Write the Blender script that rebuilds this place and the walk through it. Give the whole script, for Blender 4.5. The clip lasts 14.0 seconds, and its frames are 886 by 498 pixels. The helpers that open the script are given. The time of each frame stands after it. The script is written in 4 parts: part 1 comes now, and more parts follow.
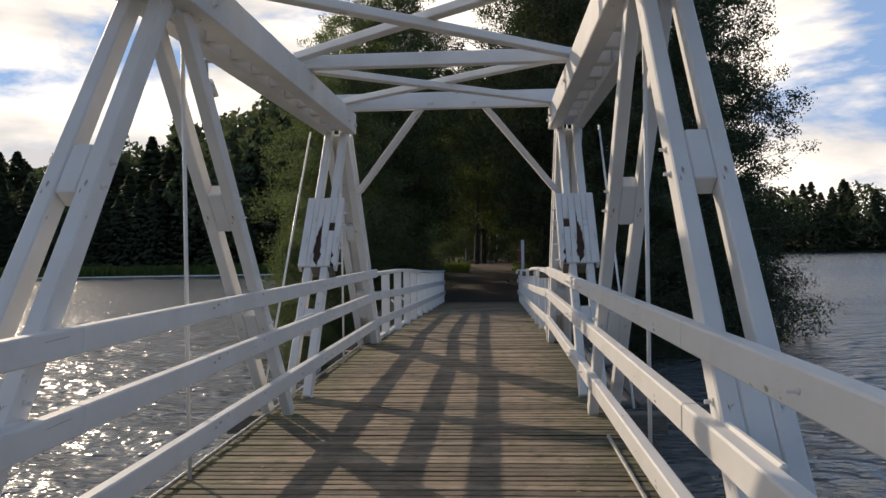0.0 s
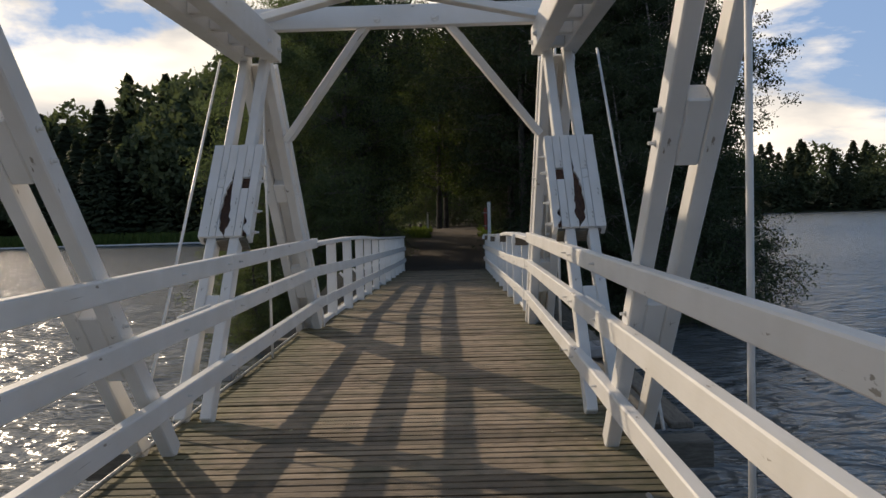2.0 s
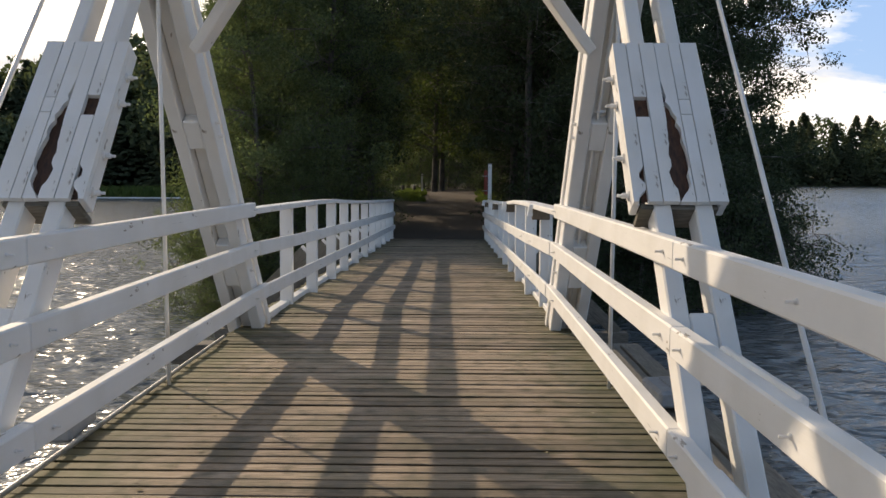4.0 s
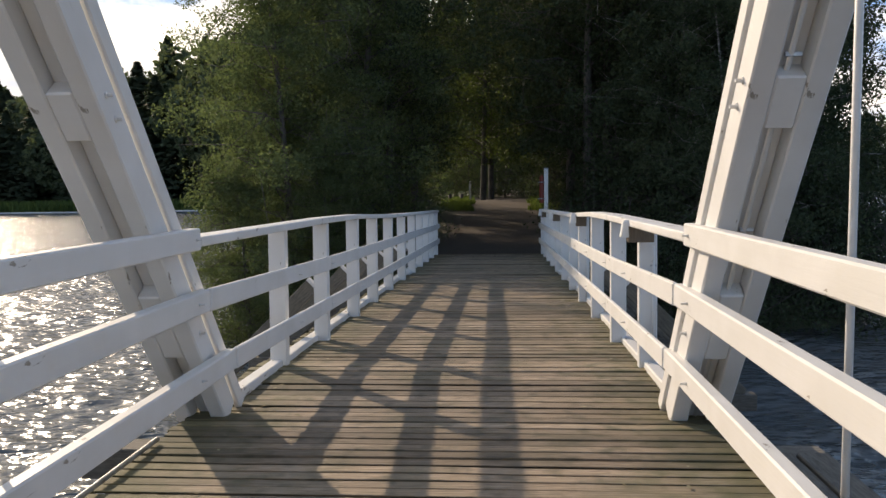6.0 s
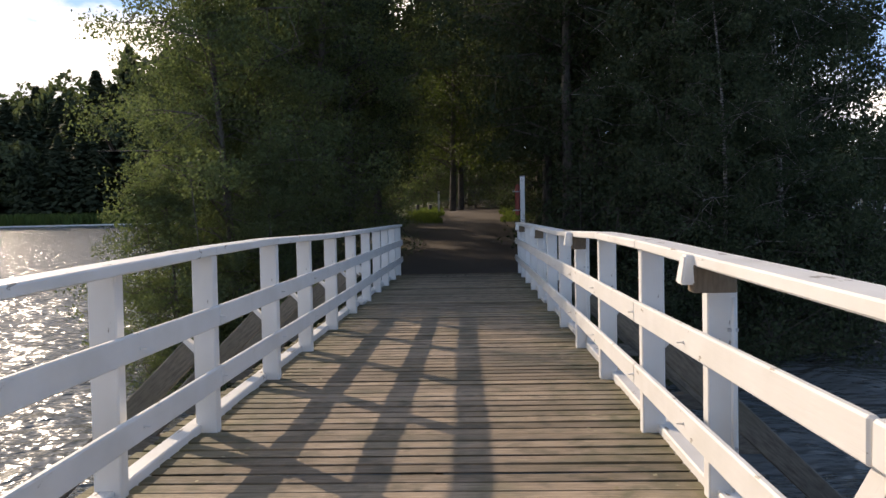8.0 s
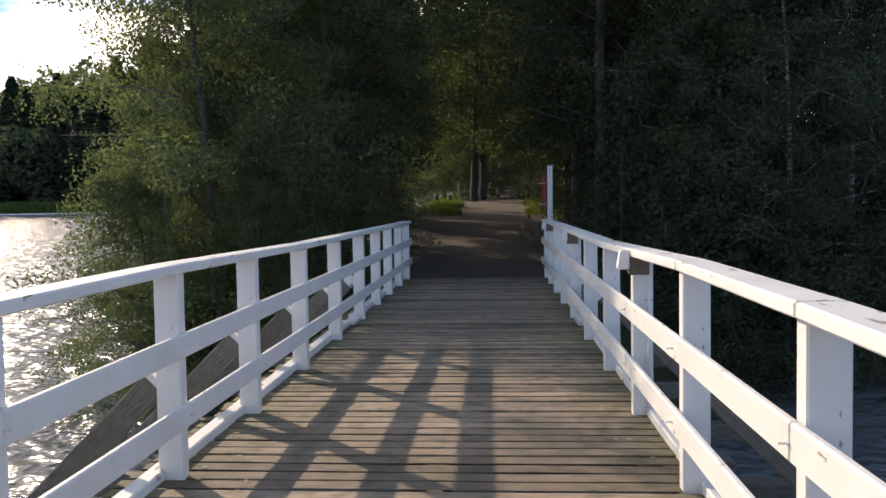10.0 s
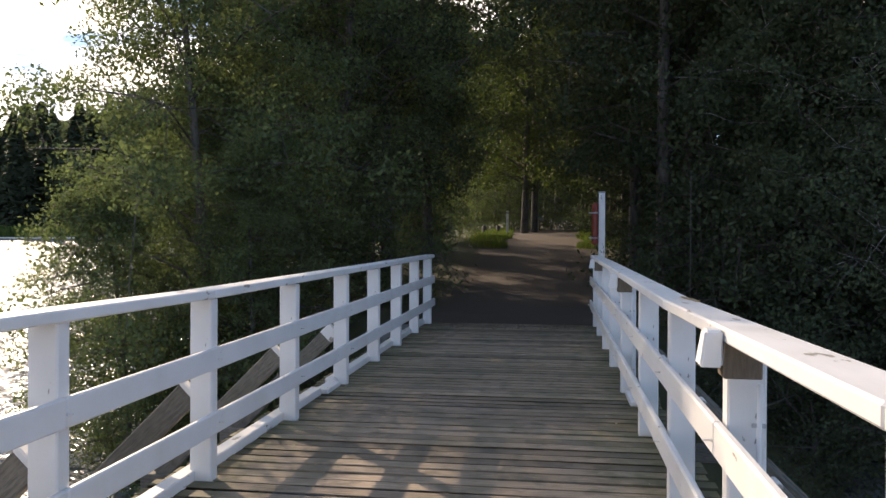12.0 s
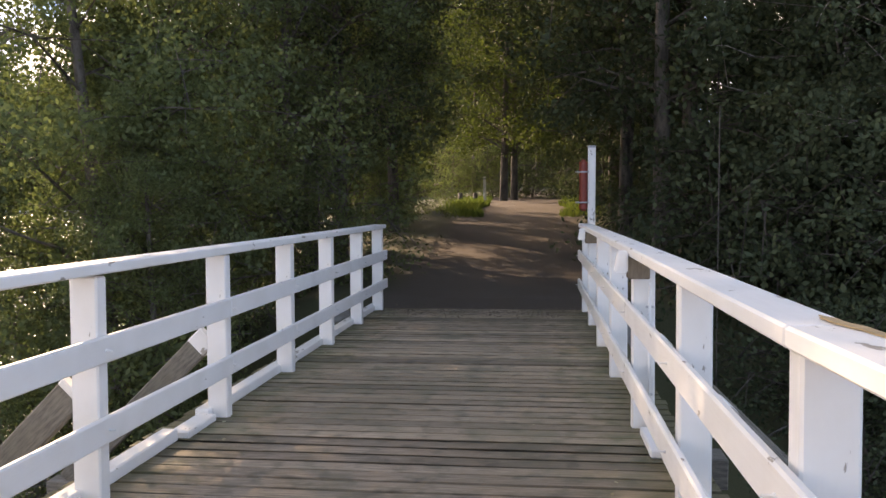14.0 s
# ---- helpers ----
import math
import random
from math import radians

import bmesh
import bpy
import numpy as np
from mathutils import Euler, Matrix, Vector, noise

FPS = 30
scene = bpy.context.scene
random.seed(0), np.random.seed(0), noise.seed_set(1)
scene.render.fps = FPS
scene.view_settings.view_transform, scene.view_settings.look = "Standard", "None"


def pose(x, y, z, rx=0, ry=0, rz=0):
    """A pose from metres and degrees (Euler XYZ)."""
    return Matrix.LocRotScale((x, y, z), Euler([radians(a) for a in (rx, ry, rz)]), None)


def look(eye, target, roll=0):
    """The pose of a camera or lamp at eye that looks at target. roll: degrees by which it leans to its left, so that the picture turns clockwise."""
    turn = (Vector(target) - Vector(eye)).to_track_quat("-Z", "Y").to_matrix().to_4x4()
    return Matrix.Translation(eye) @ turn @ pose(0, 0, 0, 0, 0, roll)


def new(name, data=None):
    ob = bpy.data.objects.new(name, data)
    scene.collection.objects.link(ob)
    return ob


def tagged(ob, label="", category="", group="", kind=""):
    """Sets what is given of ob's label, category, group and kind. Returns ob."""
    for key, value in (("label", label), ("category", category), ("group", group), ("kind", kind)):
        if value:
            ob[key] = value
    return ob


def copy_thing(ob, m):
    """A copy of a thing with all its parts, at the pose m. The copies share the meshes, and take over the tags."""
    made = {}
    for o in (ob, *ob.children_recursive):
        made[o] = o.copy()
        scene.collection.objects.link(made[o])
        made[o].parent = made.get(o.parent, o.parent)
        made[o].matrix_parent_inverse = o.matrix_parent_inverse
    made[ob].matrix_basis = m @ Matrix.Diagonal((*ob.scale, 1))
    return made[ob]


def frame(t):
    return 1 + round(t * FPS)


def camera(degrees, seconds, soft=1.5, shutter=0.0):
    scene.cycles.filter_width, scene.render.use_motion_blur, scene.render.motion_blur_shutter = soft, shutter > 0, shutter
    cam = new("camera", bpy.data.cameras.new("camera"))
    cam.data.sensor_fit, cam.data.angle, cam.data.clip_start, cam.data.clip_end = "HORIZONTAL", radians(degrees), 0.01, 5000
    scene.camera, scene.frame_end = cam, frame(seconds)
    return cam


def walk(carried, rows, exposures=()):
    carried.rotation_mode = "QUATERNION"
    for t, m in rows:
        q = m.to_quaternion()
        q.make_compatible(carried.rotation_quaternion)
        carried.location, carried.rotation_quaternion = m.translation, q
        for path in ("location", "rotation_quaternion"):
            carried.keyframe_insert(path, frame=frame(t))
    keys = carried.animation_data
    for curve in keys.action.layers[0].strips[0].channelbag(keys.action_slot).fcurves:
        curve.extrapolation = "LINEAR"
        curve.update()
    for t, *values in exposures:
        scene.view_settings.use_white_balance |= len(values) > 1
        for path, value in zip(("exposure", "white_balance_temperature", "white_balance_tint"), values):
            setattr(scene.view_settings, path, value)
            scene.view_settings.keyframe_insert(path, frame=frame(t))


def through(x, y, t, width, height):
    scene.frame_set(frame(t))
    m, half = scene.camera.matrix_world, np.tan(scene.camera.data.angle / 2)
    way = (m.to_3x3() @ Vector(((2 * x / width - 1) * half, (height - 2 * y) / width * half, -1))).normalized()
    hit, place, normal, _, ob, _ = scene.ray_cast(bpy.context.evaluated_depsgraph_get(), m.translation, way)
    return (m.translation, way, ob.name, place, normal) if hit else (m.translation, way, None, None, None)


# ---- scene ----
cam = camera(58.3, 14.0)
PATH = [
    (0, (0.521, -0.081, 1.537), (0.39, 1.915, 1.533), -0.9),
    (0.5, (0.507, 0.421, 1.503), (0.372, 2.416, 1.477), -1.1),
    (1, (0.472, 0.996, 1.489), (0.388, 2.993, 1.425), -1.6),
    (1.5, (0.469, 1.587, 1.509), (0.352, 3.582, 1.428), -1.2),
    (2, (0.447, 2.246, 1.511), (0.409, 4.243, 1.415), -1.6),
    (2.2, (0.461, 2.495, 1.502), (0.427, 4.492, 1.399), -1.9),
    (4.3, (0.409, 5.586, 1.46), (0.385, 7.576, 1.258), 0.4),
    (4.5, (0.405, 5.817, 1.449), (0.382, 7.806, 1.242), -0.0),
    (5, (0.387, 6.496, 1.457), (0.261, 8.483, 1.267), -0.2),
    (5.5, (0.334, 7.203, 1.439), (0.231, 9.193, 1.274), -1.0),
    (6, (0.342, 7.869, 1.449), (0.193, 9.857, 1.28), -0.8),
    (6.5, (0.298, 8.523, 1.438), (0.16, 10.51, 1.259), -0.8),
    (7, (0.337, 9.167, 1.418), (0.208, 11.154, 1.227), -0.1),
    (7.5, (0.296, 9.755, 1.411), (0.155, 11.741, 1.219), 0.4),
    (8, (0.318, 10.383, 1.446), (0.243, 12.377, 1.301), -1.2),
    (8.2, (0.342, 10.616, 1.478), (0.262, 12.611, 1.353), -0.9),
    (10.3, (0.426, 13.201, 1.514), (0.284, 15.188, 1.337), -0.9),
    (10.5, (0.477, 13.496, 1.488), (0.334, 15.485, 1.326), -0.5),
    (11, (0.551, 14.076, 1.472), (0.376, 16.063, 1.326), 0.2),
    (11.5, (0.636, 14.704, 1.454), (0.419, 16.689, 1.339), -0.4),
    (12, (0.709, 15.298, 1.435), (0.431, 17.276, 1.34), -0.1),
    (12.5, (0.679, 15.949, 1.413), (0.426, 17.93, 1.311), -1.0),
    (13, (0.698, 16.585, 1.383), (0.414, 18.559, 1.235), -1.0),
    (13.5, (0.679, 17.222, 1.34), (0.438, 19.202, 1.184), -0.9),
    (14, (0.734, 17.872, 1.29), (0.501, 19.851, 1.119), -0.6),
]
EXPOSURES = [(0, 0.08, 7550, 14), (0.5, 0.0, 7550, 13), (1.5, -0.06, 7750, 13), (2.2, 0.04, 7850, 13), (4.5, 0.57, 8050, 13), (6.0, 0.58, 7800, 14), (6.5, 0.45, 7800, 13), (7.0, 0.46, 7800, 13), (7.5, 0.84, 7700, 16), (8, 0.72, 7700, 17), (10.5, 0.95, 7500, 17), (12, 1.12, 7900, 18), (12.5, 1.45, 8200, 20), (13, 1.68, 8500, 22), (13.5, 1.62, 9100, 23), (14, 1.95, 9600, 24)]
walk(cam, [(t, look(eye, target, roll)) for t, eye, target, roll in PATH], EXPOSURES)


# ---- world, sun ----
SUN = Vector((-0.617, 0.673, 0.407)).normalized()
world = bpy.data.worlds.new("world")
scene.world = world
world.use_nodes = True
wn, wl = world.node_tree.nodes, world.node_tree.links
wn.clear()
w_out, w_bg = wn.new("ShaderNodeOutputWorld"), wn.new("ShaderNodeBackground")
sky = wn.new("ShaderNodeTexSky")
sky.sky_type, sky.sun_disc = "NISHITA", False
sky.sun_elevation, sky.sun_rotation = math.asin(SUN.z), math.atan2(SUN.x, SUN.y)
sky.air_density, sky.dust_density, sky.ozone_density = 1.0, 0.0, 2.0
w_co = wn.new("ShaderNodeTexCoord")
w_map = wn.new("ShaderNodeMapping")
w_map.inputs["Scale"].default_value = (1.0, 1.0, 3.2)
w_noise = wn.new("ShaderNodeTexNoise")
w_noise.inputs["Scale"].default_value, w_noise.inputs["Detail"].default_value = 2.3, 9.0
w_noise.inputs["Roughness"].default_value, w_noise.inputs["Distortion"].default_value = 0.55, 0.25
w_ramp = wn.new("ShaderNodeValToRGB")
w_ramp.color_ramp.elements[0].position, w_ramp.color_ramp.elements[1].position = 0.485, 0.555
w_mix = wn.new("ShaderNodeMix")
w_mix.data_type = "RGBA"
w_tint = wn.new("ShaderNodeMix")
w_tint.data_type, w_tint.blend_type = "RGBA", "DARKEN"   # a thin veil holds the sky round the sun
w_tint.inputs["Factor"].default_value, w_tint.inputs["B"].default_value = 0.85, (1.5, 2.7, 5.2, 1)
w_cloud = wn.new("ShaderNodeTexNoise")
w_cloud.inputs["Scale"].default_value, w_cloud.inputs["Detail"].default_value = 4.5, 9.0
w_cr = wn.new("ShaderNodeValToRGB")
w_cr.color_ramp.elements[0].position, w_cr.color_ramp.elements[0].color = 0.36, (4.2, 4.5, 5.0, 1)
w_cr.color_ramp.elements[1].position, w_cr.color_ramp.elements[1].color = 0.60, (8.4, 8.3, 8.0, 1)
wl.new(w_co.outputs["Generated"], w_map.inputs["Vector"])
wl.new(w_map.outputs["Vector"], w_noise.inputs["Vector"])
wl.new(w_map.outputs["Vector"], w_cloud.inputs["Vector"])
w_dot = wn.new("ShaderNodeVectorMath")          # more cloud towards the sun, less overhead
w_dot.operation = "DOT_PRODUCT"
w_dot.inputs[1].default_value = (SUN.x * 0.16, SUN.y * 0.16, SUN.z * 0.16 - 0.20)
wl.new(w_co.outputs["Generated"], w_dot.inputs[0])
w_cover = wn.new("ShaderNodeMath")
w_cover.operation = "ADD"
wl.new(w_noise.outputs["Fac"], w_cover.inputs[0])
wl.new(w_dot.outputs["Value"], w_cover.inputs[1])
w_off = wn.new("ShaderNodeMath")
w_off.operation = "SUBTRACT"
w_off.inputs[1].default_value = 0.03
wl.new(w_cover.outputs[0], w_off.inputs[0])
wl.new(w_off.outputs[0], w_ramp.inputs["Fac"])
wl.new(w_cloud.outputs["Fac"], w_cr.inputs["Fac"])
wl.new(w_ramp.outputs["Color"], w_mix.inputs["Factor"])
wl.new(sky.outputs["Color"], w_tint.inputs["A"])
wl.new(w_tint.outputs["Result"], w_mix.inputs["A"])
wl.new(w_cr.outputs["Color"], w_mix.inputs["B"])
wl.new(w_mix.outputs["Result"], w_bg.inputs["Color"])
wl.new(w_bg.outputs["Background"], w_out.inputs["Surface"])
w_bg.inputs["Strength"].default_value = 0.15
sun = new("sun", bpy.data.lights.new("sun", "SUN"))
sun.data.energy, sun.data.angle, sun.data.color = 2.75, radians(0.6), (1.0, 0.89, 0.74)
sun.matrix_world = look(SUN * 100, (0, 0, 0))

# ---- materials ----
def material(name, rough=0.6, metallic=0.0):
    m = bpy.data.materials.new(name)
    m.use_nodes = True
    b = m.node_tree.nodes["Principled BSDF"]
    b.inputs["Roughness"].default_value, b.inputs["Metallic"].default_value = rough, metallic
    return m, m.node_tree.nodes, m.node_tree.links, b


def noise_node(n, l, scale, detail=4.0, stretch=(1, 1, 1), rough=0.55, coords="Object"):
    co, mp, tx = n.new("ShaderNodeTexCoord"), n.new("ShaderNodeMapping"), n.new("ShaderNodeTexNoise")
    mp.inputs["Scale"].default_value = stretch
    tx.inputs["Scale"].default_value, tx.inputs["Detail"].default_value, tx.inputs["Roughness"].default_value = scale, detail, rough
    l.new(co.outputs[coords], mp.inputs["Vector"])
    l.new(mp.outputs["Vector"], tx.inputs["Vector"])
    return tx.outputs["Fac"]


def ramp(n, l, fac, *stops):
    r = n.new("ShaderNodeValToRGB")
    while len(r.color_ramp.elements) < len(stops):
        r.color_ramp.elements.new(0.5)
    for e, (p, c) in zip(r.color_ramp.elements, stops):
        e.position = p
        e.color = (c, c, c, 1) if isinstance(c, (int, float)) else (*c, 1)
    l.new(fac, r.inputs["Fac"])
    return r.outputs["Color"]


def blend(n, l, fac, a, b, how="MIX"):
    x = n.new("ShaderNodeMix")
    x.data_type, x.blend_type = "RGBA", how
    for key, v in (("Factor", fac), ("A", a), ("B", b)):
        if isinstance(v, (int, float)):
            x.inputs[key].default_value = v
        elif isinstance(v, tuple):
            x.inputs[key].default_value = (*v, 1)
        else:
            l.new(v, x.inputs[key])
    return x.outputs["Result"]


def bump(n, l, b, height, strength, distance=0.01):
    x = n.new("ShaderNodeBump")
    x.inputs["Strength"].default_value, x.inputs["Distance"].default_value = strength, distance
    l.new(height, x.inputs["Height"])
    l.new(x.outputs["Normal"], b.inputs["Normal"])


def object_random(n):
    return n.new("ShaderNodeObjectInfo").outputs["Random"]


def make_paint(name, worn):
    m, n, l, b = material(name, 0.5)
    grain = noise_node(n, l, 9, 7, (6.0, 0.5, 6.0), 0.65)
    crack = noise_node(n, l, 5, 5, (9.0, 0.35, 9.0), 0.6)
    dirt = noise_node(n, l, 2.2, 6)
    chip = noise_node(n, l, 7, 7, (1.6, 0.6, 1.6), 0.6, "Object")
    c = blend(n, l, ramp(n, l, dirt, (0.35, 0.0), (0.75, 1.0)), (0.755, 0.745, 0.725), (0.63, 0.615, 0.575))
    c = blend(n, l, ramp(n, l, object_random(n), (0.0, 0.0), (1.0, 0.35)), c, (0.70, 0.69, 0.68))
    c = blend(n, l, ramp(n, l, chip, (worn, 0.0), (worn + 0.015, 1.0)), c, (0.30, 0.27, 0.23))
    c = blend(n, l, ramp(n, l, crack, (0.70, 0.0), (0.74, 0.7)), c, (0.22, 0.20, 0.18))
    l.new(c, b.inputs["Base Color"])
    l.new(ramp(n, l, grain, (0.3, 0.38), (0.7, 0.62)), b.inputs["Roughness"])
    bump(n, l, b, grain, 0.25, 0.004)
    return m


def make_wood(name, dark, light, tint, axis=(1, 14, 14)):
    m, n, l, b = material(name, 0.78)
    grain = noise_node(n, l, 5, 8, axis, 0.65)
    blotch = noise_node(n, l, 1.3, 4, coords="Object")
    c = ramp(n, l, grain, (0.3, dark), (0.62, light))
    c = blend(n, l, ramp(n, l, blotch, (0.45, 0.0), (0.7, 0.55)), c, tint)
    r = object_random(n)
    c = blend(n, l, 1.0, c, ramp(n, l, r, (0.0, 0.72), (1.0, 1.12)), "MULTIPLY")
    l.new(c, b.inputs["Base Color"])
    bump(n, l, b, grain, 0.5, 0.004)
    return m


def make_deck():
    """Weathered boards: ribbed along the board, stained, mossy towards the deck's edges."""
    m, n, l, b = material("deck_wood", 0.8)
    grain = noise_node(n, l, 4, 9, (1.2, 26, 26), 0.7)
    rib = noise_node(n, l, 1.0, 2, (0.25, 85, 0.25), 0.5)
    world_pos = n.new("ShaderNodeNewGeometry").outputs["Position"]
    def at_world(scale, detail):
        t = n.new("ShaderNodeTexNoise")
        t.inputs["Scale"].default_value, t.inputs["Detail"].default_value = scale, detail
        l.new(world_pos, t.inputs["Vector"])
        return t.outputs["Fac"]
    big = at_world(0.9, 5)
    fine = at_world(7.0, 6)
    c = ramp(n, l, grain, (0.28, (0.085, 0.062, 0.036)), (0.5, (0.272, 0.205, 0.145)), (0.72, (0.44, 0.352, 0.265)))
    c = blend(n, l, ramp(n, l, big, (0.4, 0.0), (0.7, 0.6)), c, (0.16, 0.12, 0.072))
    c = blend(n, l, ramp(n, l, fine, (0.50, 0.0), (0.70, 0.75)), c, (0.085, 0.075, 0.05))
    c = blend(n, l, ramp(n, l, at_world(2.3, 7), (0.50, 0.0), (0.66, 0.6)), c, (0.13, 0.116, 0.072))
    sep = n.new("ShaderNodeSeparateXYZ")
    l.new(world_pos, sep.inputs["Vector"])
    a = n.new("ShaderNodeMath")
    a.operation = "ABSOLUTE"
    l.new(sep.outputs["X"], a.inputs[0])
    ad = n.new("ShaderNodeMath")
    ad.operation = "MULTIPLY_ADD"
    ad.inputs[1].default_value = 0.9
    l.new(fine, ad.inputs[0])
    l.new(a.outputs[0], ad.inputs[2])
    g = n.new("ShaderNodeMapRange")
    g.inputs["From Min"].default_value, g.inputs["From Max"].default_value, g.inputs["To Max"].default_value = 1.35, 1.95, 0.75
    l.new(ad.outputs[0], g.inputs["Value"])
    c = blend(n, l, g.outputs["Result"], c, (0.085, 0.085, 0.035))
    c = blend(n, l, 1.0, c, ramp(n, l, object_random(n), (0.0, 0.74), (1.0, 1.55)), "MULTIPLY")
    c = blend(n, l, 1.0, c, ramp(n, l, rib, (0.35, 0.72), (0.6, 1.05)), "MULTIPLY")
    l.new(c, b.inputs["Base Color"])
    bump(n, l, b, blend(n, l, 0.5, grain, rib), 0.7, 0.006)
    return m


PAINT = make_paint("white_paint", 0.675)
PAINT_WORN = make_paint("worn_white_paint", 0.635)
DECK = make_deck()
DARKWOOD = make_wood("weathered_wood", (0.07, 0.06, 0.05), (0.19, 0.17, 0.14), (0.10, 0.10, 0.07), (14, 2, 14))
ROT = make_wood("rotten_wood", (0.02, 0.010, 0.007), (0.12, 0.052, 0.028), (0.035, 0.017, 0.011), (9, 3, 9))
BROWN = make_wood("brown_block", (0.10, 0.075, 0.05), (0.21, 0.165, 0.115), (0.15, 0.11, 0.08), (12, 12, 2))


def make_steel():
    m, n, l, b = material("galvanised_steel", 0.42, 0.85)
    l.new(ramp(n, l, noise_node(n, l, 25, 4), (0.3, 0.38), (0.7, 0.58)), b.inputs["Base Color"])
    return m


def make_plain(name, colour, rough, scale=18, spread=0.75):
    m, n, l, b = material(name, rough)
    f = noise_node(n, l, scale, 5)
    l.new(ramp(n, l, f, (0.3, tuple(c * spread for c in colour)), (0.7, colour)), b.inputs["Base Color"])
    bump(n, l, b, f, 0.2, 0.004)
    return m


STEEL = make_steel()
GREY = make_plain("grey_fixture", (0.30, 0.31, 0.32), 0.45)
SHADE = make_plain("white_lamp_shade", (0.82, 0.82, 0.80), 0.4, 12, 0.93)
RED = make_plain("red_plastic", (0.24, 0.035, 0.02), 0.5)
BAREWOOD = make_plain("bare_wood", (0.42, 0.29, 0.15), 0.8, 30, 0.6)
CONCRETE = make_plain("concrete", (0.30, 0.29, 0.27), 0.85)
DARKPOST = make_plain("dark_post", (0.06, 0.05, 0.045), 0.8)


def make_leaf(name, dark, light, through):
    m, n, l, b = material(name, 0.75)
    b.inputs["Specular IOR Level"].default_value = 0.25
    f = n.new("ShaderNodeNewGeometry").outputs["Random Per Island"]
    patch = noise_node(n, l, 0.7, 3)
    c = blend(n, l, f, dark, light)
    c = blend(n, l, ramp(n, l, patch, (0.4, 0.0), (0.7, 0.5)), c, tuple(0.6 * x for x in light))
    l.new(c, b.inputs["Base Color"])
    tr = n.new("ShaderNodeBsdfTranslucent")
    l.new(blend(n, l, 1.0, c, (1.0, 1.05, 0.72), "MULTIPLY"), tr.inputs["Color"])
    mx = n.new("ShaderNodeMixShader")
    mx.inputs["Fac"].default_value = through
    l.new(b.outputs["BSDF"], mx.inputs[1])
    l.new(tr.outputs["BSDF"], mx.inputs[2])
    l.new(mx.outputs["Shader"], n["Material Output"].inputs["Surface"])
    return m


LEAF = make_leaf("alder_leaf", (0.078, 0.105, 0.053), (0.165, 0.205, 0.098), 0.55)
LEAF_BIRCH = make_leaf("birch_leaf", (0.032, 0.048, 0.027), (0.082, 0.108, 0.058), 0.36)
# warmer leaf colour, carries sunlight on the crowns along the far path
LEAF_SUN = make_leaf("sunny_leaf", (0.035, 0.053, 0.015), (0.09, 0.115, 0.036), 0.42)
# far woods: both colours lifted, the haze over the lake is in them
NEEDLE = make_leaf("needles", (0.058, 0.082, 0.050), (0.125, 0.150, 0.086), 0.38)
FARLEAF = make_leaf("far_foliage", (0.075, 0.098, 0.054), (0.135, 0.16, 0.085), 0.42)
GRASS = make_leaf("grass_blade", (0.06, 0.10, 0.025), (0.17, 0.22, 0.055), 0.4)
REED = make_leaf("reed_blade", (0.06, 0.10, 0.025), (0.13, 0.18, 0.05), 0.35)


def make_bark(name, dark, light, at):
    m, n, l, b = material(name, 0.85)
    f = noise_node(n, l, 6, 8, (1, 1, 0.35) if at < 0.5 else (0.6, 0.6, 3.0), 0.7)
    l.new(ramp(n, l, f, (at - 0.08, dark), (at + 0.08, light)), b.inputs["Base Color"])
    bump(n, l, b, f, 0.7, 0.03)
    return m


DARKBARK = make_bark("dark_bark", (0.025, 0.02, 0.017), (0.07, 0.06, 0.05), 0.48)
BARK = make_bark("grey_bark", (0.035, 0.03, 0.025), (0.12, 0.105, 0.09), 0.48)
BIRCHBARK = make_bark("birch_bark", (0.05, 0.045, 0.04), (0.33, 0.31, 0.285), 0.52)


def make_water():
    m, n, l, b = material("lake_water", 0.22)
    b.inputs["Base Color"].default_value = (0.11, 0.122, 0.125, 1)
    b.inputs["IOR"].default_value = 1.33
    mid = noise_node(n, l, 1.5, 1.5, (1.0, 1.5, 1), 0.5)
    small = noise_node(n, l, 4.6, 1.5, (1.0, 1.6, 1), 0.5)
    h = blend(n, l, 0.22, mid, small)
    bump(n, l, b, h, 1.0, 0.29)
    return m


WATER = make_water()


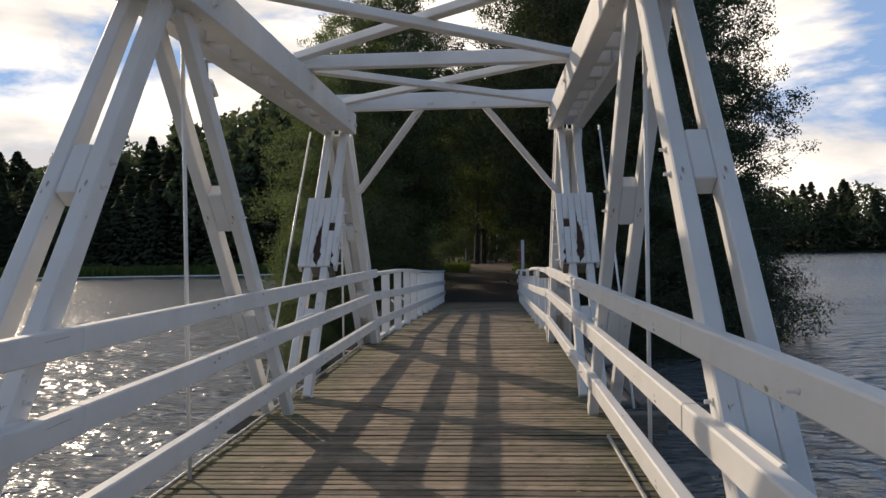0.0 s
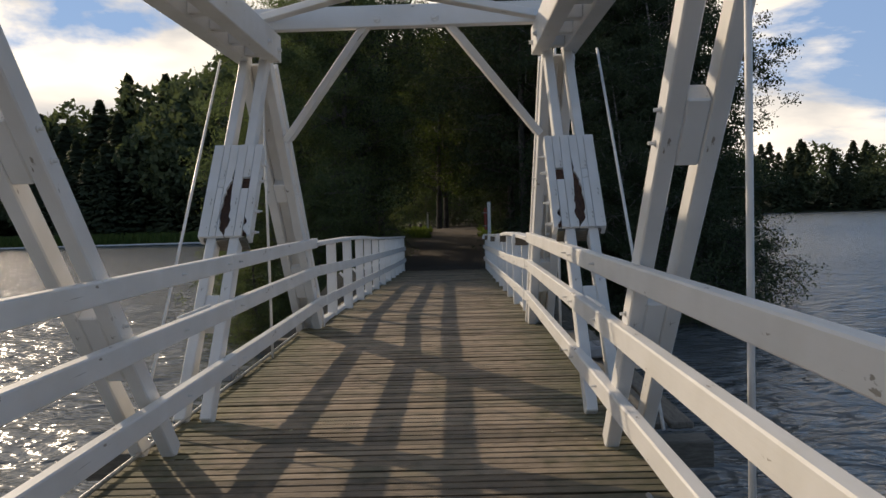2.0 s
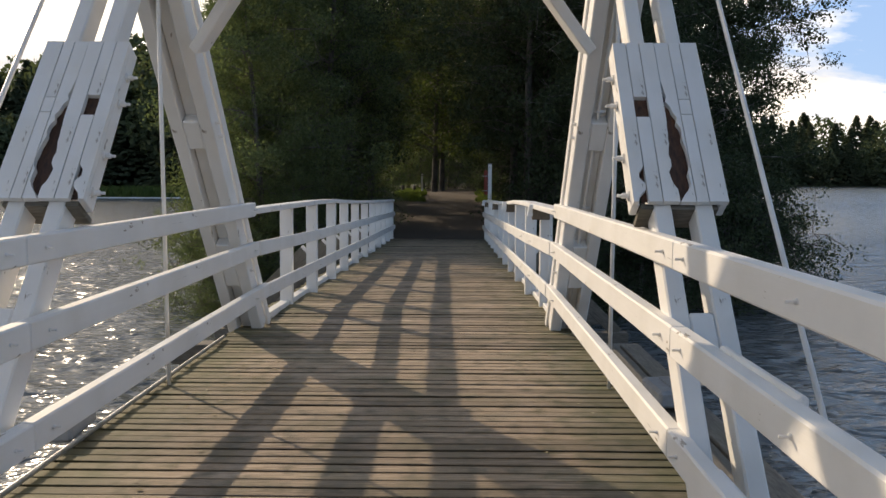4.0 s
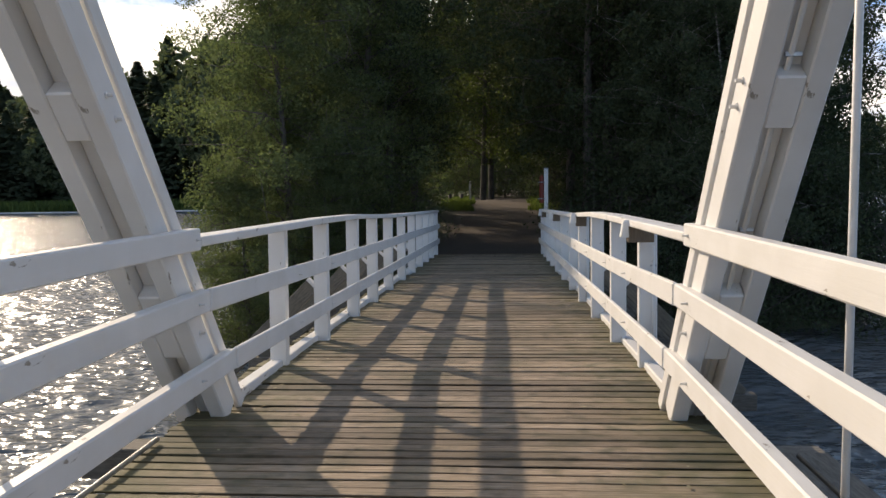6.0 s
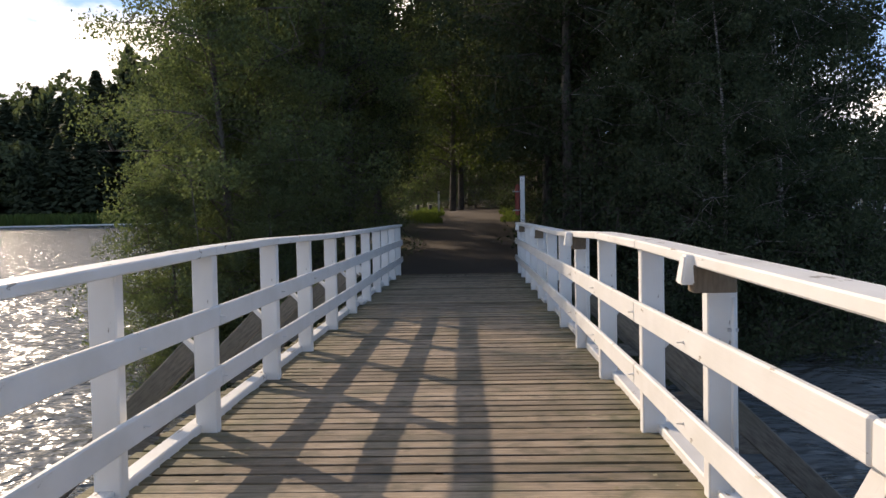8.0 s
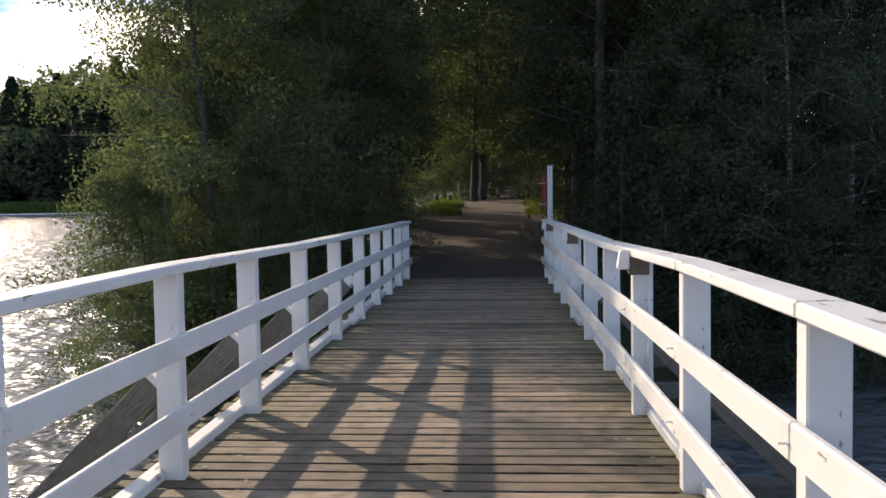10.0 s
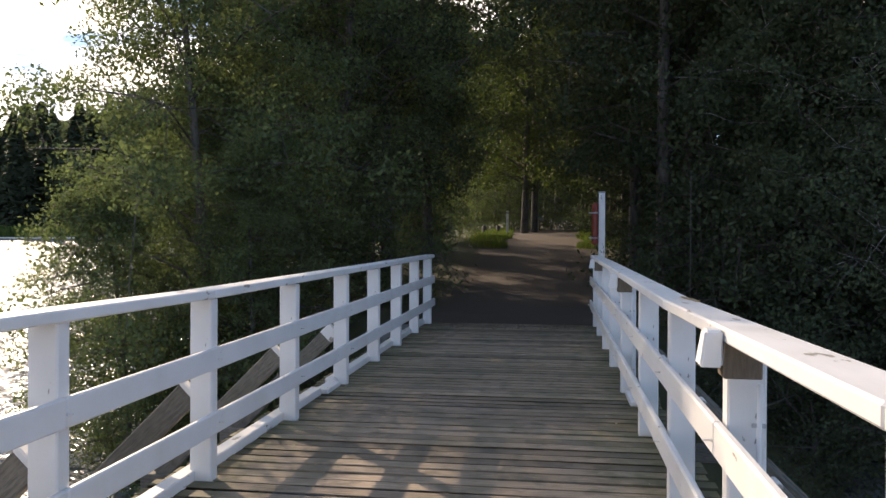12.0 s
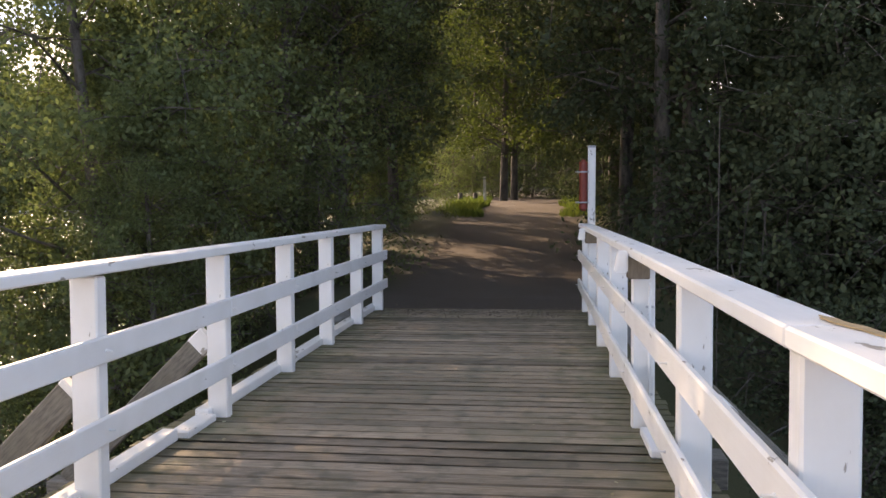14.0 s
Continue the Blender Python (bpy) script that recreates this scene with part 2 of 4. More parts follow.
def make_ground():
    m, n, l, b = material("earth_and_gravel", 0.92)
    co, sep = n.new("ShaderNodeTexCoord"), n.new("ShaderNodeSeparateXYZ")
    l.new(co.outputs["Object"], sep.inputs["Vector"])
    wob = noise_node(n, l, 0.6, 4)
    a = n.new("ShaderNodeMath"); a.operation = "ABSOLUTE"
    sh = n.new("ShaderNodeMath"); sh.operation = "ADD"; sh.inputs[1].default_value = -0.1
    l.new(sep.outputs["X"], sh.inputs[0])
    l.new(sh.outputs[0], a.inputs[0])
    w = n.new("ShaderNodeMath"); w.operation = "MULTIPLY_ADD"; w.inputs[1].default_value = 1.1
    l.new(wob, w.inputs[0]); l.new(a.outputs[0], w.inputs[2])
    fine = noise_node(n, l, 45, 6, (1, 1, 1), 0.7)
    mid = noise_node(n, l, 1.7, 5)
    gravel = blend(n, l, fine, (0.036, 0.027, 0.020), (0.108, 0.079, 0.060))
    gravel = blend(n, l, ramp(n, l, mid, (0.4, 0.0), (0.65, 0.5)), gravel, (0.065, 0.047, 0.034))
    soil = blend(n, l, fine, (0.035, 0.035, 0.018), (0.08, 0.085, 0.035))
    e = ramp(n, l, w.outputs[0], (0.0, 0.0), (1.0, 1.0))
    g = n.new("ShaderNodeMapRange")
    g.inputs["From Min"].default_value, g.inputs["From Max"].default_value = 2.0, 2.7
    l.new(w.outputs[0], g.inputs["Value"])
    l.new(blend(n, l, g.outputs["Result"], gravel, soil), b.inputs["Base Color"])
    bump(n, l, b, fine, 0.6, 0.02)
    return m


GROUND = make_ground()


# ---- mesh helpers ----
def link(name, me, mat, parent=None, label=""):
    if mat and not me.materials:
        me.materials.append(mat)
    ob = new(name, me)
    if parent:
        ob.parent = parent
    return tagged(ob, label)


def part(name, bm, mat, parent, label=""):
    me = bpy.data.meshes.new(name)
    bm.to_mesh(me)
    bm.free()
    return link(name, me, mat, parent, label)


def box(size, bevel=0.006, bm=None, m=None):
    """A box of that size round its middle, with bevelled edges."""
    bm = bm or bmesh.new()
    v = bmesh.ops.create_cube(bm, size=1.0)["verts"]
    bmesh.ops.scale(bm, vec=size, verts=v)
    if bevel:
        es = list({e for x in v for e in x.link_edges})
        r = bmesh.ops.bevel(bm, geom=es, offset=bevel, segments=1, affect="EDGES")
        v = list({x for f in r["faces"] for x in f.verts} | {x for x in v if x.is_valid})
    if m:
        bmesh.ops.transform(bm, matrix=m, verts=v)
    return bm


def beam_matrix(a, b, up=(1, 0, 0)):
    """Middle of a to b, with local y along the beam and local x near up."""
    a, b = Vector(a), Vector(b)
    y = (b - a).normalized()
    x = (Vector(up) - y * Vector(up).dot(y)).normalized()
    z = x.cross(y)
    m = Matrix((x, y, z)).transposed().to_4x4()
    m.translation = (a + b) / 2
    return m, (b - a).length


def beam(name, a, b, w, h, mat, parent, label="", up=(1, 0, 0), bevel=0.008):
    """A timber from a to b, w wide along up and h deep across it."""
    m, length = beam_matrix(a, b, up)
    ob = part(name, box((w, length, h), bevel), mat, parent, label)
    ob.matrix_local = m
    return ob


def rod(name, a, b, r, mat, parent=None, label="", sides=10):
    m, length = beam_matrix(a, b, (1, 0, 0.01))
    bm = bmesh.new()
    bmesh.ops.create_cone(bm, cap_ends=True, segments=sides, radius1=r, radius2=r, depth=length, matrix=Matrix.Rotation(math.pi / 2, 4, "X"))
    for f in bm.faces:
        f.smooth = len(f.verts) == 4
    ob = part(name, bm, mat, parent, label)
    ob.matrix_local = m
    return ob


def empty(name, label, category, group="", kind=""):
    return tagged(new(name), label, category, group, kind)


def quads(name, verts, mat, parent=None, label=""):
    """A mesh of loose four-cornered leaves from an array (n, 4, 3)."""
    n = len(verts)
    me = bpy.data.meshes.new(name)
    me.vertices.add(4 * n)
    me.vertices.foreach_set("co", verts.reshape(-1).astype(np.float32))
    me.loops.add(4 * n)
    me.loops.foreach_set("vertex_index", np.arange(4 * n, dtype=np.int32))
    me.polygons.add(n)
    me.polygons.foreach_set("loop_start", np.arange(0, 4 * n, 4, dtype=np.int32))
    me.update(calc_edges=True)
    return link(name, me, mat, parent, label)


def leaf_array(rng, centres, size, flat=0.0, aspect=0.62):
    """Leaf quads (diamonds) round the centres, in chance directions."""
    n = len(centres)
    a = rng.normal(size=(n, 3))
    a[:, 2] = a[:, 2] * (1 - flat) - 0.25
    a /= np.linalg.norm(a, axis=1)[:, None]
    b = np.cross(a, rng.normal(size=(n, 3)))
    b /= np.linalg.norm(b, axis=1)[:, None]
    s = size * rng.uniform(0.6, 1.25, size=(n, 1))
    tip, side = a * s, b * s * aspect
    return np.stack([centres - tip, centres - side * 0.9, centres + tip, centres + side * 0.9], axis=1)


def tapered(bm, pts, r0, r1, sides=7):
    """A tapered tube along pts."""
    rings = []
    for i, p in enumerate(pts):
        d = (pts[min(i + 1, len(pts) - 1)] - pts[max(i - 1, 0)]).normalized()
        u = d.orthogonal().normalized()
        v = d.cross(u)
        r = r0 + (r1 - r0) * i / (len(pts) - 1)
        rings.append([bm.verts.new(p + (u * math.cos(2 * math.pi * k / sides) + v * math.sin(2 * math.pi * k / sides)) * r) for k in range(sides)])
    for a, b in zip(rings, rings[1:]):
        k = min(range(sides), key=lambda j: (b[j].co - a[0].co).length)
        for j in range(sides):
            f = bm.faces.new((a[j], a[(j + 1) % sides], b[(j + 1 + k) % sides], b[(j + k) % sides]))
            f.smooth = True


# ---- the lie of the land ----
WATER_Z = -2.4
RAMP_Y, RAMP = 13.75, -0.030


def deck_z(y):
    return max(0.0, y - RAMP_Y) * RAMP


def land(x, y):
    """Ground height, for arrays."""
    x, y = np.asarray(x, float), np.asarray(y, float)
    path = -0.50 + 0.85 * np.clip((y - 29.0) / 17.0, 0, 1) ** 0.9
    half = np.where(x > 0, 10.5, 7.0) + 0.16 * np.clip(y - 28, 0, 200)
    side = np.clip((np.abs(x) - 2.6) / (half - 2.6), 0, 3)
    near = path - side ** 1.1 * 2.2
    near = np.where(y < 29.5, near - np.clip(29.5 - y, 0, 8) * 0.55, near)
    left = np.clip((y - 128 - 0.06 * (x + 50)) * (0.13 + 0.24 * np.clip((x + 95) / 65, 0, 1)), -3, 18) - 2.5
    right = np.clip((y - 272 + 0.05 * (x - 110)) * 0.08, -3, 16) - 2.5
    far = np.where(x < 10, left, right)
    z = np.maximum(near, far)
    rough = 0.10 * np.sin(1.9 * x + 0.7 * y) * np.sin(1.3 * y - 0.4 * x)
    return np.maximum(z + rough * np.clip(np.abs(x) - 2.2, 0, 1), -4.5)


xs = np.unique(np.round(np.concatenate([np.linspace(-12, 12, 81), np.linspace(-60, 60, 61), np.linspace(-700, 700, 57)]), 2))
ys = np.unique(np.round(np.concatenate([np.linspace(22, 62, 101), np.linspace(-60, 140, 81), np.linspace(-600, 900, 76)]), 2))
gx, gy = np.meshgrid(xs, ys)
gz = land(gx, gy)
gz[gy < 22] = -4.5
nx, ny = len(xs), len(ys)
ids = np.arange(nx * ny).reshape(ny, nx)
faces = np.stack([ids[:-1, :-1], ids[:-1, 1:], ids[1:, 1:], ids[1:, :-1]], axis=-1).reshape(-1, 4)
me = bpy.data.meshes.new("ground")
me.from_pydata(np.stack([gx, gy, gz], axis=-1).reshape(-1, 3).tolist(), [], faces.tolist())
me.polygons.foreach_set("use_smooth", [True] * len(me.polygons))
tagged(link("ground", me, GROUND), "dark earth banks with a brown gravel path through the wood", "ground", kind="structure")
xs = np.unique(np.round(np.concatenate([np.arange(-30, 30, 0.3), np.linspace(-110, 110, 81), np.linspace(-900, 900, 31)]), 2))
ys = np.unique(np.round(np.concatenate([np.arange(-12, 56, 0.34), np.linspace(-60, 180, 81), np.linspace(-700, 1100, 31)]), 2))
gx, gy = np.meshgrid(xs, ys)
near = np.clip(1.3 - np.hypot(gx / 32, (gy - 20) / 34), 0, 1)
wave_rng = np.random.default_rng(12)
gz = np.zeros_like(gx)
for k in range(16):
    ang, length = wave_rng.normal(0.9, 0.55), wave_rng.uniform(1.1, 4.5)
    gz += 0.0075 * length ** 0.8 * np.sin(2 * np.pi / length * (gx * np.cos(ang) + gy * np.sin(ang)) + wave_rng.uniform(0, 6.3) + 1.2 * np.sin(gx * 0.21 + k) + 1.1 * np.cos(gy * 0.17 - k))
gz *= near
nx, ny = len(xs), len(ys)
ids = np.arange(nx * ny).reshape(ny, nx)
faces = np.stack([ids[:-1, :-1], ids[:-1, 1:], ids[1:, 1:], ids[1:, :-1]], axis=-1).reshape(-1, 4)
me = bpy.data.meshes.new("water")
me.from_pydata(np.stack([gx, gy, gz], axis=-1).reshape(-1, 3).tolist(), [], faces.tolist())
me.polygons.foreach_set("use_smooth", [True] * len(me.polygons))
water = link("water", me, WATER)
water.location = (0, 0, WATER_Z)
tagged(water, "rippled grey lake water glittering in low sun", "lake", kind="structure")

# ---- the bridge ----
XI, XO, LEG = 1.4125, 1.605, 0.085   # middles of the inner and outer truss planes, width of a leg
DEPTH = 0.13                      # of a leg, along the bridge
TRUSS_X = -0.025                   # the trusses stand a little off the railings' middle
CHORD_Z = 3.05                    # underside of the top chords
RAIL_X = 1.325                    # middle of the rails on the truss


def bolt(parent, at, normal, r=0.022, local=False):
    """A bolt head with its washer, at a place in the world (local: in its parent)."""
    m = Vector(normal).to_track_quat("Z", "Y").to_matrix().to_4x4()
    bm = bmesh.new()
    bmesh.ops.create_cone(bm, cap_ends=True, segments=12, radius1=r * 1.5, radius2=r * 1.4, depth=0.008, matrix=Matrix.Translation((0, 0, 0.004)))
    bmesh.ops.create_cone(bm, cap_ends=True, segments=6, radius1=r * 0.85, radius2=r * 0.8, depth=0.026, matrix=Matrix.Translation((0, 0, 0.020)))
    ob = part("bolt", bm, PAINT_WORN, parent)
    m.translation = at
    ob.matrix_local = m if local or not parent.data else parent.matrix_basis.inverted() @ m


def leg_point(a, b, z):
    f = (z - a[1]) / (b[1] - a[1])
    return a[0] + (b[0] - a[0]) * f


def truss_leg(s, leg, foot, top, blocks, web=False, bolts=True):
    """A slanting leg of two timbers with blocks between them. foot, top: (y, z). The end legs are stouter, with a web."""
    xi, xo, wide, deep = (1.42, 1.645, 0.10, 0.17) if web else (XI, XO, LEG, DEPTH)
    mid, gap = s * (xi + xo) / 2, xo - xi - wide
    inner = beam("leg", (s * xi, *foot), (s * xi, *top), wide, deep, PAINT, leg)
    beam("leg", (s * xo, *foot), (s * xo, *top), wide, deep, PAINT, leg)
    for z0, z1 in blocks:
        y0, y1 = leg_point(foot, top, z0), leg_point(foot, top, z1)
        beam("spacer_block", (mid, y0, z0), (mid, y1, z1), gap - 0.002, deep - 0.004, PAINT, leg)
        if bolts:
            for f in (0.25, 0.75):
                y, z = y0 + (y1 - y0) * f, z0 + (z1 - z0) * f
                bolt(inner, (s * (xi - wide / 2), y, z), (-s, 0, 0), 0.011)
    if web:
        d = 0.04
        beam("web_board", (mid, foot[0] + d, foot[1]), (mid, top[0] + d, top[1]), gap - 0.006, 0.04, PAINT, leg)
        beam("edge_strip", (s * (xi - 0.045), foot[0] + 0.185, foot[1]), (s * (xi - 0.045), top[0] + 0.185, top[1]), 0.04, 0.10, PAINT, leg)


def ragged_plank(w, length, cut_in, cut_out, seed, thick=0.028):
    """A plank of several lengths joined, its long edges eaten away by cut(f), f from 0 at its foot to 1."""
    rng = random.Random(seed)
    n, bm, rows = 30, bmesh.new(), []
    for k in range(n + 1):
        f = k / n
        y = length * (f - 0.5)
        a, b = cut_in(f), cut_out(f)
        a = a + rng.uniform(-0.15, 0.15) * min(1, a * 4) if a else 0.0
        b = b + rng.uniform(-0.15, 0.15) * min(1, b * 4) if b else 0.0
        a, b = max(0.0, a), max(0.0, b)
        if a + b > 0.97:
            a = 0.97 - b
        x0, x1 = w * (a - 0.5), w * (0.5 - b)
        rows.append([bm.verts.new(v) for v in ((x0, y, -thick / 2), (x1, y, -thick / 2), (x1, y, thick / 2), (x0, y, thick / 2))])
    for p, q in zip(rows, rows[1:]):
        for k in range(4):
            bm.faces.new((p[k], p[(k + 1) % 4], q[(k + 1) % 4], q[k]))
    bm.faces.new(rows[0][::-1]); bm.faces.new(rows[-1])
    bmesh.ops.recalc_face_normals(bm, faces=bm.faces)
    return bm


def between(f, *stops):
    """A line through stops (f, value)."""
    for (f0, v0), (f1, v1) in zip(stops, stops[1:]):
        if f0 <= f <= f1:
            return v0 + (v1 - v0) * (f - f0) / (f1 - f0)
    return 0.0


def wrapped_pad(s, foot, top):
    """Plank casing round a leg pair, with rotten holes in its face."""
    pad = empty("plank_casing", "peeling white plank casing with rotten brown holes on a truss leg", "casing", "plank casings on truss legs")
    z0, z1 = 1.29, 2.10
    x0, x1 = 1.272, 1.712
    a = Vector((0, leg_point(foot, top, z0), z0)); b = Vector((0, leg_point(foot, top, z1), z1))
    along = (b - a).normalized()
    out = Vector((0, -along.z, along.y))          # towards the walker and up
    core_m, length = beam_matrix(a + Vector((s * (XI + XO) / 2, 0, 0)), b + Vector((s * (XI + XO) / 2, 0, 0)))
    core = part("rotten_core", box((XO - XI - LEG - 0.004, length * 0.96, 0.12), 0.01), ROT, pad, "rotten brown wood core")
    core.matrix_local = core_m
    lining_m, _ = beam_matrix(a + out * 0.0700 + Vector((s * (x0 + x1) / 2, 0, 0)), b + out * 0.0700 + Vector((s * (x0 + x1) / 2, 0, 0)))
    part("rotten_lining", box((x1 - x0 - 0.09, length * 0.97, 0.003), 0.0005), ROT, pad, "rotten brown wood lining").matrix_local = lining_m
    widths = (0.070, 0.068, 0.079, 0.074, 0.058, 0.091)
    # lengths left of each plank, and how far its two long edges are eaten
    none = lambda f: 0.0
    gash = lambda f: between(f, (0.0, 0.0), (0.03, 0.35), (0.10, 0.80), (0.25, 0.97), (0.40, 0.90), (0.50, 0.62), (0.57, 0.45), (0.58, 0.20), (0.70, 0.06), (0.71, 0.0))
    bulge = lambda f: between(f, (0.06, 0.0), (0.12, 0.30), (0.24, 0.22), (0.36, 0.10), (0.5, 0.0))
    worn = lambda f: between(f, (0.0, 0.55), (0.05, 0.35), (0.07, 0.0), (0.10, 0.0), (0.12, 0.5), (0.18, 0.3), (0.2, 0.0))
    spans = ([(0.0, 1.0, none, worn)], [(0.0, 0.50, none, none), (0.63, 1.0, none, none)], [(0.0, 1.0, none, bulge)],
             [(0.0, 1.0, gash, none)], [(0.0, 0.515, none, none), (0.52, 0.612, none, none), (0.617, 1.0, none, none)], [(0.0, 1.0, none, none)])
    x = x0
    for i, w in enumerate(widths):
        c = x + w / 2
        x += w
        for k, (f0, f1, cut_in, cut_out) in enumerate(spans[i]):
            lift = 0.087 + 0.0015 * ((i * 7 + k * 3) % 3)
            m, ln = beam_matrix(a + (b - a) * f0 + out * lift + Vector((s * c, 0, 0)), a + (b - a) * f1 + out * lift + Vector((s * c, 0, 0)))
            flip = (m.to_3x3() @ Vector((1, 0, 0))).x * s < 0
            bm = ragged_plank(w - 0.004, ln, cut_out if flip else cut_in, cut_in if flip else cut_out, 7 * i + k)
            part("plank", bm, PAINT_WORN, pad).matrix_local = m
    for x in (x1 - 0.018, x0 + 0.018):
        m, ln = beam_matrix(a + Vector((s * x, 0, 0)) + out * 0.028, b + Vector((s * x, 0, 0)) + out * 0.028)
        cheek = part("side_plank", box((0.034, ln, 0.09), 0.004), PAINT_WORN, pad)
        cheek.matrix_local = m
    for f in (0.08, 0.30, 0.63, 0.81):
        p = a + (b - a) * f + out * 0.03
        bolt(cheek, (s * x0, p.y, p.z), (-s, 0, 0), 0.017)
        rod("bolt_end", (s * x0, p.y, p.z), (s * (x0 - 0.055), p.y, p.z), 0.008, PAINT_WORN, pad)
    p = a - out * 0.02
    m, _ = beam_matrix(p + Vector((s * (x0 + 0.04), 0, 0)), p + Vector((s * (x1 - 0.04), 0, 0)), out)
    part("bottom_board", box((0.16, x1 - x0 - 0.08, 0.03), 0.003), DARKWOOD, pad, "bare weathered bottom board").matrix_local = m
    pad.location.x = TRUSS_X
    return pad


for s in (-1, 1):
    truss = empty("bridge_truss", "white painted timber truss of doubled slanting legs and chords", "truss", "bridge trusses")
    truss.location.x = TRUSS_X
    truss_leg(s, truss, (2.35, 0.0), (4.56, 3.06), [(0.72, 1.0), (1.80, 2.05)])
    truss_leg(s, truss, (7.28, 0.0), (4.83, 3.06), [(0.62, 1.03), (1.72, 1.99)])
    truss_leg(s, truss, (8.00, 0.0), (10.26, 3.06), [(0.62, 0.85)], bolts=False)
    truss_leg(s, truss, (12.73, 0.0), (10.36, 3.06), [(0.50, 0.90), (1.70, 1.90)], web=True)
    truss_leg(s, truss, (1.40, 0.0), (-1.0, 3.06), [(0.45, 0.80), (1.70, 2.02)])
    truss_leg(s, truss, (-3.8, 0.0), (-1.4, 3.06), [(0.45, 0.80), (1.70, 2.02)])
    wrapped_pad(s, (8.00, 0.0), (10.26, 3.06))
    for x in (XI - 0.075, XO + 0.03):
        beam("chord_timber", (s * x, -9.0, CHORD_Z + 0.135), (s * x, 10.34, CHORD_Z + 0.135), 0.15, 0.27, PAINT, truss)
    for i in range(34):
        y = 10.1 - 0.55 * i
        beam("spacer_block", (s * (XI + 0.0), y, CHORD_Z + 0.10), (s * (XO - 0.045), y, CHORD_Z + 0.10), 0.12, 0.14, PAINT, truss, up=(0, 1, 0))
    for y in (10.2, 9.8, 7.75, 5.0, 4.6):
        bolt(truss, (s * (XI - 0.15), y, CHORD_Z + 0.10), (-s, 0, 0))
    for y in (10.60, 5.14, -0.40):
        rod("hanger_rod", (s * 1.53, y, 0.0), (s * 1.53, y, CHORD_Z + 0.2), 0.014, PAINT, truss)
    r = rod("stay_rope", (s * 1.87, 10.2, CHORD_Z + 0.02), (s * 1.84, 7.72, -0.05), 0.013, PAINT, None, sides=8)
    tagged(r, "pale twisted stay rope beside a truss leg", "rope", "stay ropes")

# beams and crossed braces on top of the chords
BEAM_Z = CHORD_Z + 0.274
for y in (10.15, 7.72, 5.08, 2.45, -0.35):
    h = 0.21 if y > 10 else 0.13
    b = beam("cross_beam", (-1.58, y, BEAM_Z + h / 2), (1.58, y, BEAM_Z + h / 2), 0.12, h, PAINT, None, up=(0, 1, 0))
    tagged(b, "white painted timber cross beam between the top chords", "beam", "cross beams")
    if y > 10:
        for x in (-0.28, 0.28):
            bolt(b, (-0.062, x, 0.03), (-1, 0, 0), 0.026, True)
for y0, y1 in ((7.82, 10.05), (5.18, 7.62), (2.55, 4.98), (-0.25, 2.35)):
    for k, (a, b) in enumerate((((-1.38, y0), (1.38, y1)), ((1.38, y0), (-1.38, y1)))):
        z = BEAM_Z + 0.035 + 0.072 * k
        o = beam("cross_brace", (*a, z), (*b, z), 0.12, 0.07, PAINT, None, up=(1, 1, 0))
        tagged(o, "white painted diagonal timber brace under the sky", "brace", "crossed braces")
for s in (-1, 1):
    knee = beam("knee_brace", (s * 1.33, 10.72, 2.31), (s * 0.40, 10.20, 3.37), 0.17, 0.075, PAINT, None, up=(0, 1, 0))
    tagged(knee, "white painted slanting knee brace under the portal beam", "brace", "knee braces")

# rails along the trusses: where the low, middle and top boards stop
RAIL_ENDS = {-1: (12.57, 12.17, 12.07), 1: (12.60, 12.34, 12.12)}
for s in (-1, 1):
    rail = empty("truss_railing", "white painted three-board timber railing on the truss legs", "railing", "railings")
    ends = RAIL_ENDS[s]
    for (z, h), end in zip(((0.385, 0.125), (0.805, 0.125), (1.155, 0.12)), ends):
        beam("rail_board", (s * RAIL_X, -9.0, z), (s * RAIL_X, 3.3, z), 0.07, h, PAINT, rail)
        beam("rail_board", (s * RAIL_X, 3.304, z), (s * RAIL_X, 8.35, z), 0.072, h, PAINT, rail)
        near = beam("rail_board", (s * RAIL_X, 8.354, z), (s * RAIL_X, end, z), 0.068, h, PAINT, rail)
        for y in (2.0, 7.2, 8.2, 8.5, 12.0):
            bolt(near, (s * (RAIL_X - 0.036), y, z), (-s, 0, 0), 0.006)
    for y in (2.62, 7.6):
        for z in (0.375, 0.82):
            beam("packing_block", (s * (RAIL_X + 0.04), y - 0.3, z), (s * (RAIL_X + 0.04), y + 0.35, z), 0.03, 0.12, PAINT, rail)

# the ramp's railing: posts, boards, cap and kerb
POSTS_R = [14.05, 15.20, 16.80, 18.27, 19.73, 21.27, 22.90, 24.40, 25.80, 27.15, 28.35]
POSTS = [14.09, 15.31, 16.92, 18.30, 19.79, 21.36, 22.92, 24.35, 25.69, 27.06, 28.32]


def ramp_beam(name, s, x, y0, y1, z, w, h, mat, parent, label=""):
    return beam(name, (s * x, y0, deck_z(y0) + z), (s * x, y1, deck_z(y1) + z), w, h, mat, parent, label)


def rail_top(s, y):
    """Middle of the cap board above the deck: it bows along the ramp."""
    return float(np.interp(y, (14.0, 16.9, 18.3, 19.8, 21.4, 24.0, 28.0), (1.14, 1.157, 1.148, 1.124 if s < 0 else 1.106, 1.112, 1.12, 1.125)))


